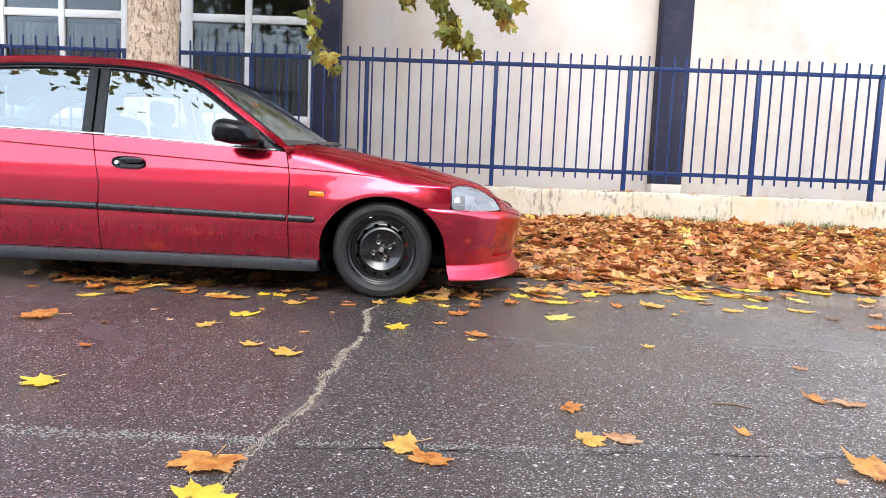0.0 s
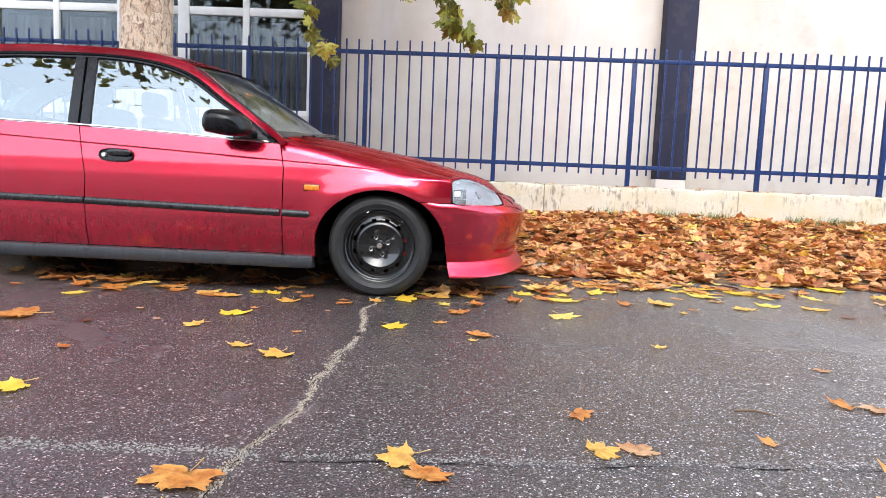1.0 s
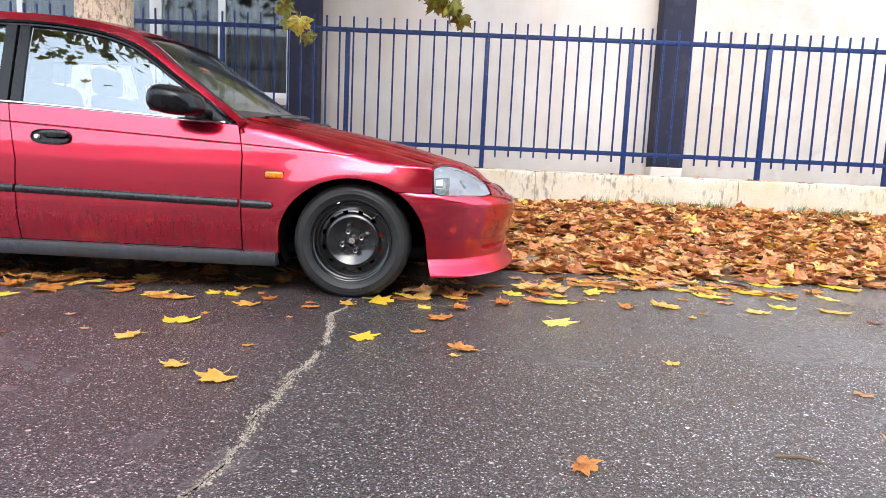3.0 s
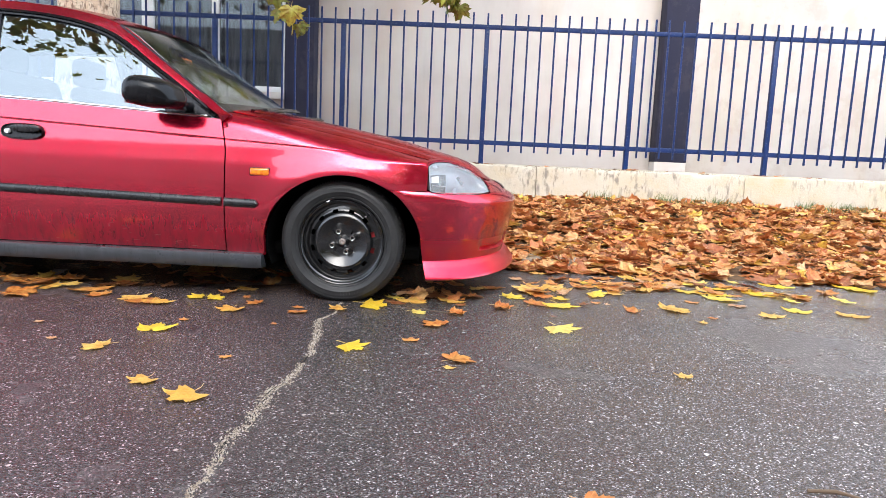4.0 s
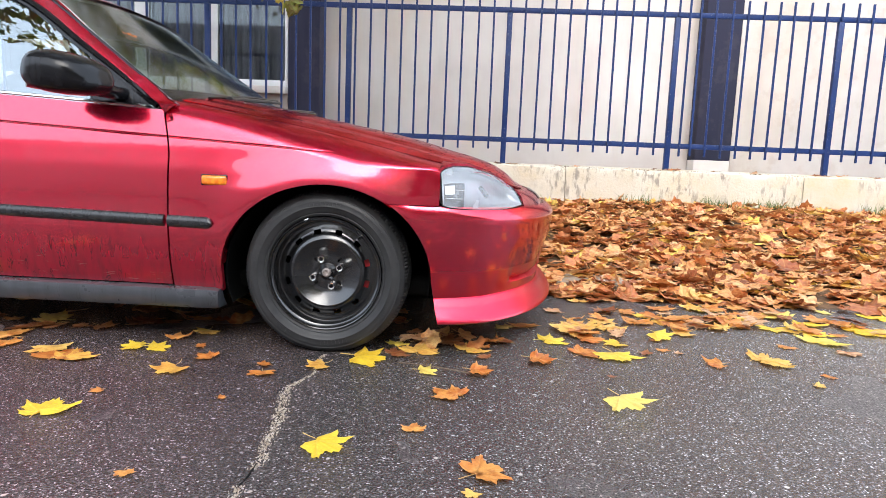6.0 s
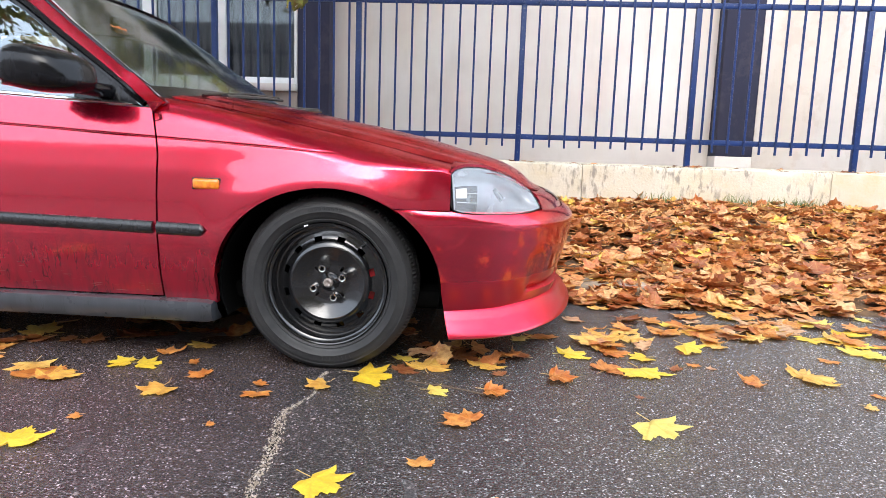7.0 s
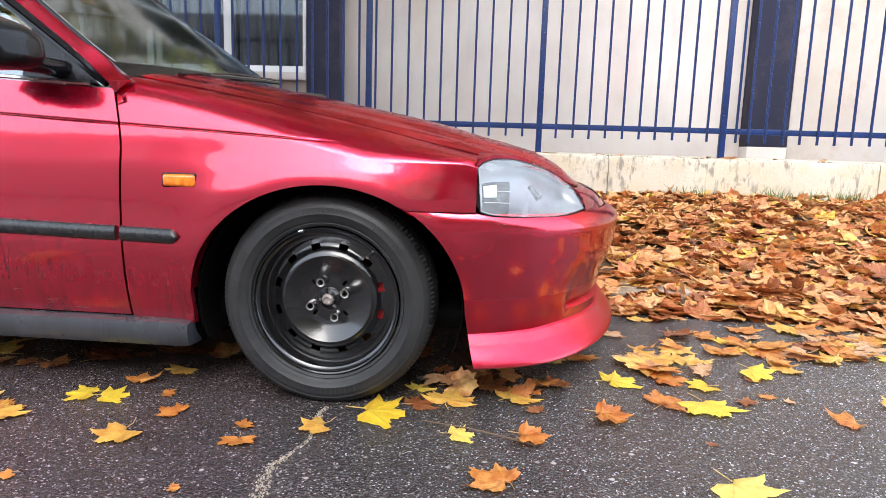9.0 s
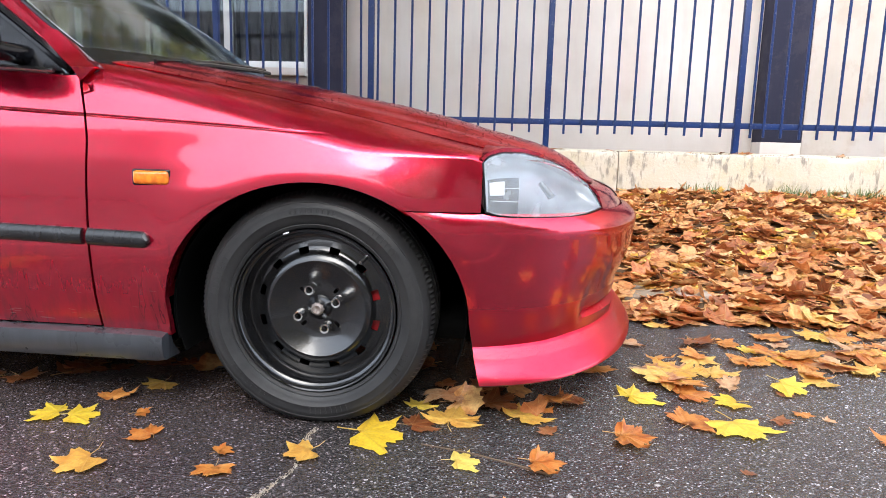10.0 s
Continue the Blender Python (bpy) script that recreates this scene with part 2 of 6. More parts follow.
def wall_material(name, a, b, stain, rust):
    m = Mat(name, rough=0.85)
    c = m.ramp(m.noise(0.75, 6, 0.6), [(0.32, a), (0.68, b)])
    drips = m.noise(1.0, 5, 0.65, co=m.stretch(3.2, 3.2, 0.55))
    c = m.mix(m.ramp(drips, [(0.5, 0.0), (0.8, stain)]), c, (0.42, 0.34, 0.28))
    c = m.mix(m.ramp(m.noise(2.6, 7, 0.72), [(0.53, 0.0), (0.60, rust)]), c, (0.50, 0.40, 0.33))
    warm = m.ramp(m.noise(1.0, 4, 0.6, co=m.stretch(1.5, 1.5, 0.35), dist=0.6), [(0.48, 0.0), (0.66, 0.35)])
    c = m.mix(warm, c, m.mix(1.0, c, (1.04, 0.93, 0.76), "MULTIPLY"))
    rosy = m.ramp(m.noise(1.7, 4, 0.6, co=m.stretch(1.0, 1.0, 0.5)), [(0.50, 0.0), (0.66, 0.5)])
    c = m.mix(rosy, c, m.mix(1.0, c, (1.03, 0.93, 0.92), "MULTIPLY"))
    m.put("Base Color", c)
    return m.bump(m.math("ADD", m.noise(60, 4), m.math("MULTIPLY", m.noise(4, 4), 1.5)), 0.25, 0.006).m


def concrete_material():
    m = Mat("painted_concrete", rough=0.85)
    c = m.ramp(m.noise(1.6, 6, 0.65), [(0.3, (0.49, 0.415, 0.29)), (0.5, (0.56, 0.505, 0.41)), (0.7, (0.52, 0.43, 0.27))])
    up = m.n.new("ShaderNodeSeparateXYZ")
    m.l.new(m.co(), up.inputs[0])
    streak = m.math("MULTIPLY", m.ramp(m.noise(1.0, 6, 0.7, co=m.stretch(20, 20, 6)), [(0.50, 0.0), (0.60, 0.85)]), m.ramp(m.noise(2.1, 3), [(0.42, 0.0), (0.56, 1.0)]))
    c = m.mix(streak, c, (0.22, 0.19, 0.16))
    m.put("Base Color", c)
    return m.bump(m.math("ADD", m.noise(45, 5), m.math("MULTIPLY", m.noise(6, 5), 1.2)), 0.4, 0.01).m


def metal_paint(name, c, worn):
    m = Mat(name, rough=0.45, Specular_IOR_Level=0.35)
    k = m.ramp(m.noise(55, 5, 0.7), [(0.6, 0.0), (0.68, worn)])
    t = m.ramp(m.noise(5, 3), [(0.3, tuple(v * 0.8 for v in c)), (0.7, tuple(v * 1.15 for v in c))])
    m.put("Base Color", m.mix(k, t, (0.45, 0.43, 0.40)))
    return m.bump(m.noise(120, 3), 0.2, 0.002).m


def bark_material():
    m = Mat("plane_bark", rough=0.85)
    warp = m.n.new("ShaderNodeVectorMath")
    warp.operation = "MULTIPLY_ADD"
    t = m.n.new("ShaderNodeTexNoise")
    t.inputs["Scale"].default_value, t.inputs["Detail"].default_value = 7, 4
    m.l.new(m.co(), t.inputs["Vector"])
    m.l.new(t.outputs["Color"], warp.inputs[0])
    warp.inputs[1].default_value = (0.16, 0.16, 0.16)
    m.l.new(m.stretch(1, 1, 0.6), warp.inputs[2])
    co = warp.outputs[0]
    s = m.n.new("ShaderNodeSeparateColor")
    m.l.new(m.voronoi(15, "Color", co=co), s.inputs[0])
    c = m.ramp(s.outputs[0], [(0.0, (0.60, 0.46, 0.32)), (0.3, (0.68, 0.56, 0.41)), (0.65, (0.74, 0.64, 0.49)), (0.85, (0.68, 0.54, 0.38)), (1.0, (0.55, 0.41, 0.27))])
    rim = m.ramp(m.voronoi(15, "Distance", "DISTANCE_TO_EDGE", co=co), [(0.0, 1.0), (0.05, 0.0)])
    c = m.mix(m.math("MULTIPLY", rim, m.ramp(m.noise(5, 3), [(0.42, 0.0), (0.6, 0.85)])), c, (0.15, 0.10, 0.065))
    c = m.mix(m.ramp(m.noise(26, 6, 0.75), [(0.50, 0.0), (0.62, 0.7)]), c, (0.26, 0.18, 0.12))
    c = m.mix(m.ramp(m.noise(1.0, 6, 0.7, co=m.stretch(38, 38, 13)), [(0.53, 0.0), (0.61, 0.85)]), c, (0.17, 0.115, 0.075))
    m.put("Base Color", c)
    h = m.math("ADD", s.outputs[1], m.math("MULTIPLY", m.noise(40, 5), 0.5))
    return m.bump(h, 0.9, 0.02).m


def soil_material():
    m = Mat("leaf_litter_soil", rough=0.95)
    m.put("Base Color", m.ramp(m.noise(14, 6, 0.7), [(0.3, (0.05, 0.03, 0.018)), (0.55, (0.13, 0.07, 0.03)), (0.75, (0.24, 0.12, 0.045))]))
    return m.bump(m.noise(30, 6), 0.8, 0.03).m


PAINT = paint_material()
ASPHALT = asphalt_material()
RUBBER = rubber_material()
TRIM = plastic_material("black_trim_plastic", (0.014, 0.014, 0.015), 0.24, 0.5)
GLOSS = plastic_material("satin_black_plastic", (0.006, 0.006, 0.007), 0.13, 0.26)
SKIRT = plastic_material("grey_black_skirt_plastic", (0.040, 0.043, 0.049), 0.30, 0.5)
# near-black colour that paints shade into gaps and wheel wells
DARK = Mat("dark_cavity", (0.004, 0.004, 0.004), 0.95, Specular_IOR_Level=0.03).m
STEEL_BLACK = Mat("black_wheel_enamel", (0.006, 0.006, 0.0065), 0.22, Coat_Weight=0.7, Coat_Roughness=0.13)
STEEL_BLACK.put("Roughness", STEEL_BLACK.ramp(STEEL_BLACK.noise(18, 4), [(0.35, 0.12), (0.65, 0.24)]))
STEEL_BLACK.bump(STEEL_BLACK.math("ADD", STEEL_BLACK.noise(25, 3), STEEL_BLACK.ramp(STEEL_BLACK.voronoi(140), [(0.12, 0.6), (0.3, 0.0)])), 0.25, 0.002)
STEEL_BLACK = STEEL_BLACK.m
CHROME = Mat("worn_chrome", (0.75, 0.74, 0.72), 0.18, 1.0).m
RUST = Mat("rusty_steel", rough=0.7, metal=0.4)
RUST.put("Base Color", RUST.ramp(RUST.noise(120, 4), [(0.35, (0.16, 0.12, 0.10)), (0.65, (0.34, 0.30, 0.28))]))
RUST = RUST.m
BRAKE_RED = Mat("red_caliper_enamel", (0.45, 0.015, 0.02), 0.4).m
DISC = Mat("brake_disc_iron", (0.12, 0.11, 0.10), 0.45, 0.8).m
AMBER = Mat("amber_lens", (0.95, 0.30, 0.01), 0.12, Coat_Weight=1.0)
AMBER.put("Base Color", AMBER.ramp(AMBER.noise(60, 2), [(0.35, (0.68, 0.14, 0.004)), (0.65, (0.90, 0.26, 0.012))]))
AMBER = AMBER.m
TAIL_RED = Mat("red_tail_lens", (0.4, 0.01, 0.01), 0.12, Coat_Weight=1.0).m
LAMP_GLASS = hazy_material()
CAR_GLASS = glass_material("car_side_glass", (0.80, 0.88, 0.88), 0.20)
WATER = water_material()
CRUST = soil_material()
SCREEN_GLASS = glass_material("windscreen_glass", (0.34, 0.44, 0.37), 0.17, 0.12)
REFLECTOR = Mat("lamp_reflector", (0.50, 0.52, 0.54), 0.22, 0.85)
REFLECTOR.put("Roughness", REFLECTOR.ramp(REFLECTOR.noise(12, 3), [(0.35, 0.30), (0.65, 0.5)]))
REFLECTOR = REFLECTOR.m
WHITE_TAG = Mat("white_plastic", (0.82, 0.83, 0.82), 0.5).m
FABRIC = Mat("grey_seat_cloth", rough=0.95)
FABRIC.put("Base Color", FABRIC.ramp(FABRIC.noise(60, 3), [(0.3, (0.07, 0.075, 0.08)), (0.7, (0.13, 0.135, 0.14))]))
FABRIC = FABRIC.m
LINING = Mat("grey_head_lining", (0.30, 0.31, 0.31), 0.95).m
WALL = wall_material("cream_wall_paint", (0.63, 0.565, 0.52), (0.78, 0.73, 0.68), 0.25, 0.0)
WALL_WORN = wall_material("flaking_wall_paint", (0.59, 0.54, 0.495), (0.72, 0.68, 0.635), 0.25, 0.28)
NAVY = wall_material("navy_wall_paint", (0.017, 0.019, 0.044), (0.026, 0.027, 0.056), 0.04, 0.03)
CONCRETE = concrete_material()
SLAB = wall_material("dirty_slab_concrete", (0.20, 0.155, 0.11), (0.30, 0.24, 0.17), 0.5, 0.6)
FAR_WALL = wall_material("far_wall_render", (0.40, 0.36, 0.33), (0.48, 0.44, 0.41), 0.1, 0.0)
TAN_WALL = wall_material("tan_wall_render", (0.24, 0.19, 0.16), (0.32, 0.26, 0.22), 0.3, 0.2)
FENCE_BLUE = metal_paint("blue_fence_enamel", (0.006, 0.028, 0.125), 0.25)
FRAME_WHITE = Mat("white_window_pvc", rough=0.35)
FRAME_WHITE.put("Base Color", FRAME_WHITE.ramp(FRAME_WHITE.noise(4, 4), [(0.3, (0.70, 0.69, 0.67)), (0.7, (0.82, 0.81, 0.80))]))
FRAME_WHITE = FRAME_WHITE.m
PANE = glass_material("window_pane_glass", (0.70, 0.71, 0.73), 0.0)
CURTAIN = Mat("grey_curtain_cloth", rough=0.95)
CURTAIN.put("Base Color", CURTAIN.ramp(CURTAIN.noise(3, 3, co=CURTAIN.stretch(3, 3, 0.3)), [(0.35, (0.16, 0.16, 0.165)), (0.65, (0.40, 0.40, 0.41))]))
CURTAIN = CURTAIN.m
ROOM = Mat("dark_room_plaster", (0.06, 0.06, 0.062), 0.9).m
BARK = bark_material()
SOIL = soil_material()
TWIG = Mat("brown_twig", (0.13, 0.08, 0.045), 0.8).m
AUTUMN = [(0.0, (0.24, 0.075, 0.03)), (0.16, (0.46, 0.15, 0.05)), (0.34, (0.66, 0.26, 0.09)), (0.55, (0.74, 0.37, 0.13)), (0.78, (0.82, 0.52, 0.26)), (0.92, (0.82, 0.52, 0.15)), (1.0, (0.85, 0.64, 0.10))]
LITTER = leaf_material("autumn_leaf_litter", AUTUMN, True, 0.4)
LEAF = {
    "yellow": leaf_material("yellow_leaf", [(0.0, (0.82, 0.54, 0.03)), (0.6, (0.86, 0.63, 0.07)), (1.0, (0.80, 0.64, 0.16))], False, spots=0.3),
    "golden": leaf_material("golden_leaf", [(0.0, (0.74, 0.43, 0.08)), (1.0, (0.80, 0.53, 0.14))], False, spots=0.6),
    "orange": leaf_material("orange_leaf", [(0.0, (0.58, 0.21, 0.045)), (1.0, (0.72, 0.35, 0.09))], False),
    "brown": leaf_material("brown_leaf", [(0.0, (0.24, 0.08, 0.03)), (1.0, (0.36, 0.14, 0.05))], False),
    "tan": leaf_material("tan_leaf", [(0.0, (0.62, 0.38, 0.20)), (1.0, (0.68, 0.44, 0.26))], False),
}
GREEN_LEAF = leaf_material("green_plane_leaf", [(0.0, (0.10, 0.15, 0.02)), (0.5, (0.22, 0.27, 0.03)), (0.85, (0.42, 0.40, 0.05)), (1.0, (0.30, 0.13, 0.04))], True)
GREEN_SINGLE = leaf_material("green_spray_leaf", [(0.0, (0.09, 0.14, 0.018)), (0.5, (0.19, 0.25, 0.03)), (0.88, (0.42, 0.44, 0.06)), (1.0, (0.30, 0.16, 0.05))], False)
GRASS = Mat("grass_blade", rough=0.6)
GRASS.put("Base Color", GRASS.ramp(GRASS.random(True), [(0.0, (0.05, 0.09, 0.02)), (0.7, (0.10, 0.15, 0.04)), (1.0, (0.28, 0.22, 0.08))]))
GRASS = GRASS.m
CRACK = Mat("crack_filler_grit", rough=0.9)
CRACK.put("Base Color", CRACK.ramp(CRACK.noise(70, 5, 0.7), [(0.3, (0.10, 0.08, 0.065)), (0.48, (0.30, 0.235, 0.17)), (0.7, (0.54, 0.48, 0.43))]))
CRACK.bump(CRACK.noise(120, 4), 0.6, 0.006)
CRACK = CRACK.m
SEAM_GRIT = Mat("seam_grit", rough=0.8)
SEAM_GRIT.put("Base Color", SEAM_GRIT.ramp(SEAM_GRIT.noise(90, 4, 0.7), [(0.35, (0.10, 0.088, 0.08)), (0.7, (0.36, 0.325, 0.30))]))
SEAM_GRIT = SEAM_GRIT.m

# ---- mesh helpers ----
def thing(name, place, label, category, group="", kind=""):
    ob = new(name)
    ob.location = place
    return tagged(ob, label, category, group, kind)


def link(name, bm, material, smooth=True, sharp=40):
    me = bpy.data.meshes.new(name)
    bm.to_mesh(me)
    bm.free()
    me.materials.append(material)
    if smooth:
        me.shade_smooth()
        me.set_sharp_from_angle(angle=radians(sharp))
    return new(name, me)


def part(name, bm, material, parent, label="", smooth=True, sharp=40):
    """Links a bmesh, given in world places, as one mesh under a thing or under a part."""
    ob = link(name, bm, material, smooth, sharp)
    ob.parent = parent
    if parent.parent is None:
        ob.matrix_parent_inverse = Matrix.Translation(-Vector(parent.location))
    return tagged(ob, label)


def box(bm, lo, hi, bevel=0.0, seg=2):
    m = Matrix.LocRotScale([(a + b) / 2 for a, b in zip(lo, hi)], None, [b - a for a, b in zip(lo, hi)])
    made = bmesh.ops.create_cube(bm, size=1, matrix=m)["verts"]
    if bevel:
        bmesh.ops.bevel(bm, geom=list({e for v in made for e in v.link_edges}), offset=bevel, segments=seg, profile=0.5, affect="EDGES")
    return bm


def boxed(lo, hi, bevel=0.0, seg=2):
    return box(bmesh.new(), lo, hi, bevel, seg)


def grid(rows, close=False):
    """A sheet of quads through rows of points."""
    bm = bmesh.new()
    vs = [[bm.verts.new(p) for p in r] for r in rows]
    for a, b in zip(vs, vs[1:]):
        n = len(a)
        for i in range(n if close else n - 1):
            bm.faces.new((a[i], a[(i + 1) % n], b[(i + 1) % n], b[i]))
    return bm


def thick(bm, depth):
    """Gives a sheet a thickness, away from its normals."""
    bmesh.ops.recalc_face_normals(bm, faces=bm.faces)
    bmesh.ops.solidify(bm, geom=bm.faces[:], thickness=depth)
    return bm


def revolve(profile, place, axis="Y", steps=64):
    """A turned body about an axis along y: profile of (radius, offset along y)."""
    rows = []
    for i in range(steps + 1):
        a = 2 * math.pi * i / steps
        rows.append([(place[0] + r * math.cos(a), place[1] + o, place[2] + r * math.sin(a)) for r, o in profile])
    bm = grid(rows)
    bmesh.ops.remove_doubles(bm, verts=bm.verts, dist=1e-5)
    bmesh.ops.recalc_face_normals(bm, faces=bm.faces)
    return bm


def tube(points, radii, sides=8):
    """A round bar along a line of points, with its ends closed."""
    bm = bmesh.new()
    rings, side = [], Vector((0.3, 0.2, 1)).normalized()
    pts = [Vector(p) for p in points]
    for i, p in enumerate(pts):
        d = (pts[min(i + 1, len(pts) - 1)] - pts[max(i - 1, 0)]).normalized()
        u = (side - d * side.dot(d))
        if u.length < 1e-3:
            u = d.orthogonal()
        u.normalize()
        w = d.cross(u)
        r = radii[i] if hasattr(radii, "__len__") else radii
        rings.append([bm.verts.new(p + (u * math.cos(2 * math.pi * k / sides) + w * math.sin(2 * math.pi * k / sides)) * r) for k in range(sides)])
    for a, b in zip(rings, rings[1:]):
        for k in range(sides):
            bm.faces.new((a[k], a[(k + 1) % sides], b[(k + 1) % sides], b[k]))
    bm.faces.new(rings[0][::-1]), bm.faces.new(rings[-1])
    return bm


def curve_at(table, x):
    """A smooth value from a short table of (x, value)."""
    xs = [a for a, _ in table]
    if x <= xs[0]:
        return table[0][1]
    if x >= xs[-1]:
        return table[-1][1]
    i = max(k for k in range(len(xs) - 1) if xs[k] <= x)

    def slope(k):
        if k == 0 or k == len(xs) - 1:
            j = min(max(k, 1), len(xs) - 1)
            return (table[j][1] - table[j - 1][1]) / (xs[j] - xs[j - 1])
        a = (table[k][1] - table[k - 1][1]) / (xs[k] - xs[k - 1])
        b = (table[k + 1][1] - table[k][1]) / (xs[k + 1] - xs[k])
        return 0 if a * b <= 0 else 2 * a * b / (a + b)
    h = xs[i + 1] - xs[i]
    s = (x - xs[i]) / h
    return ((2 * s**3 - 3 * s**2 + 1) * table[i][1] + (s**3 - 2 * s**2 + s) * h * slope(i)
            + (-2 * s**3 + 3 * s**2) * table[i + 1][1] + (s**3 - s**2) * h * slope(i + 1))


# ---- ground: road, verge, and the land beyond ----
EDGE = 5.15                                        # where the asphalt ends and the verge begins


def ground_height(x, y):
    """The road is level; the verge rises to the foot of the low wall."""
    if y < EDGE:
        return 0.0
    t = min(1.0, (y - EDGE) / 3.1)
    bumps = 0.03 * noise.noise((x * 0.9, y * 1.1, 0.3)) + 0.012 * noise.noise((x * 3, y * 3, 5.0))
    return 0.345 * t + bumps * min(1, (y - EDGE) * 2) * (1 if y < 8.6 else 0)


def build_road():
    xs = [-300, -60, -20, -9] + [i * 0.5 for i in range(-17, 18)] + [9, 20, 60, 300]
    ys = [-300, -60, -20, -8, -4, -2, 0, 1, 2, 3, 4, 5, EDGE + 0.12]
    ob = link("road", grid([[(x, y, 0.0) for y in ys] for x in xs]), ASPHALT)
    return tagged(ob, "wet dark asphalt road with pale chippings", "road", kind="structure")


def build_verge():
    xs = [-300, -60, -20] + [-10 + 0.16 * i for i in range(126)] + [20, 60, 300]
    ys = [EDGE + 0.01 + 0.12 * i for i in range(28)] + [9.2, 12, 30, 100, 400]
    bm = grid([[(x, y, ground_height(x, y) - (0.006 if y < EDGE + 0.1 else 0)) for y in ys] for x in xs])
    return tagged(link("ground", bm, SOIL), "brown soil verge under fallen leaves, rising to a wall", "ground", kind="structure")


def build_slab():
    bm = boxed((0.45, 5.42, 0.0), (1.04, 5.66, 0.045), 0.018, 2)
    for v in bm.verts:
        v.co += 0.02 * noise.noise_vector(v.co * 5)
    tagged(link("paving_slab", bm, SLAB), "pale worn concrete slab among the leaves", "slab", kind="structure")


def build_cracks():
    """The gritty crack across the road and the old seam of the asphalt."""
    def grit(name, line, widths, density, label, mat, seed):
        rnd = random.Random(seed)
        bm = bmesh.new()
        for (a, b), (wa, wb) in zip(zip(line, line[1:]), zip(widths, widths[1:])):
            a, b = Vector((*a, 0)), Vector((*b, 0))
            d = (b - a).normalized()
            side = Vector((-d.y, d.x, 0))
            for k in range(int((b - a).length * density)):
                t = rnd.random()
                w = wa + (wb - wa) * t
                gap = noise.noise((a.lerp(b, t) * 7) + Vector((seed, 0, 0)))
                if gap < -0.45:
                    continue
                wob = 0.012 * noise.noise(a.lerp(b, t) * 16)
                c = a.lerp(b, t) + side * (rnd.gauss(0, 0.42) * w + wob)
                r = rnd.uniform(0.0008, 0.0027) * (0.6 + min(w, 0.026) * 24)
                turn, n = rnd.uniform(0, 6.28), rnd.randint(5, 7)
                top = bm.verts.new(c + Vector((0, 0, rnd.uniform(0.0015, 0.005))))
                ring = []
                for i in range(n):
                    q = turn + 6.283 * i / n
                    rr = r * rnd.uniform(0.6, 1.3)
                    ring.append(bm.verts.new(c + d * (rr * 1.5 * math.cos(q)) + side * (rr * math.sin(q)) + Vector((0, 0, 0.0004))))
                for i in range(n):
                    bm.faces.new((ring[i], ring[(i + 1) % n], top))
        tagged(link(name, bm, mat, smooth=False), label, "crack", kind="structure")

    def fissure(name, line, w, label, seed):
        rnd = random.Random(seed)
        rows = []
        for a, b in zip(line, line[1:]):
            a, b = Vector((*a, 0.0015)), Vector((*b, 0.0015))
            d = (b - a).normalized()
            side = Vector((-d.y, d.x, 0))
            n = max(3, int((b - a).length / 0.015))
            for k in range(n):
                c = a.lerp(b, k / n) + side * (0.012 * noise.noise(a.lerp(b, k / n) * 16))
                ww = w * rnd.uniform(0.2, 1.2) * max(0.0, min(1.0, 0.5 + 3 * noise.noise(c * 6)))
                rows.append([c - side * ww, c + side * ww])
        tagged(link(name, grid(rows), DARK), label, "crack", kind="structure")
    crack = [(-0.349, 3.95), (-0.337, 3.77), (-0.345, 3.70), (-0.375, 3.63), (-0.366, 3.55), (-0.340, 3.42), (-0.321, 3.28), (-0.303, 3.12), (-0.301, 2.98), (-0.312, 2.85), (-0.331, 2.74), (-0.326, 2.66), (-0.312, 2.56),
             (-0.334, 2.47), (-0.326, 2.38), (-0.312, 2.27), (-0.320, 2.10), (-0.345, 2.00), (-0.365, 1.91), (-0.364, 1.84), (-0.373, 1.79), (-0.369, 1.55)]
    wide = (0.008, 0.006, 0.007, 0.013, 0.018, 0.019, 0.017, 0.016, 0.015, 0.020, 0.028, 0.026, 0.018, 0.026, 0.020, 0.014, 0.022, 0.016, 0.014, 0.024, 0.022, 0.014)
    grit("road_crack", crack, wide, 1150, "pale gritty crack running across the asphalt", CRACK, 3)
    fissure("road_fissure", crack, 0.0028, "dark open line of the crack in the asphalt", 5)
    seam = [(-2.2, 1.80), (-1.4, 1.83), (-0.91, 1.853), (-0.64, 1.87), (-0.32, 1.867)]
    grit("road_seam", seam, [0.05, 0.055, 0.045, 0.04, 0.04], 900, "faint pale seam in the asphalt", SEAM_GRIT, 9)
    seam = [(-0.28, 1.87), (-0.08, 1.89), (0.19, 1.91), (0.39, 1.915), (0.60, 1.96), (0.81, 1.97), (1.02, 1.99), (1.25, 2.02), (2.2, 2.12)]
    grit("road_seam_east", seam, [0.02, 0.02, 0.022, 0.03, 0.03, 0.03, 0.03, 0.03, 0.03], 420, "faint broken seam in the asphalt", SEAM_GRIT, 11)
    fissure("road_seam_line", [(x, y - 0.03) for x, y in seam], 0.003, "thin dark seam line in the asphalt", 6)


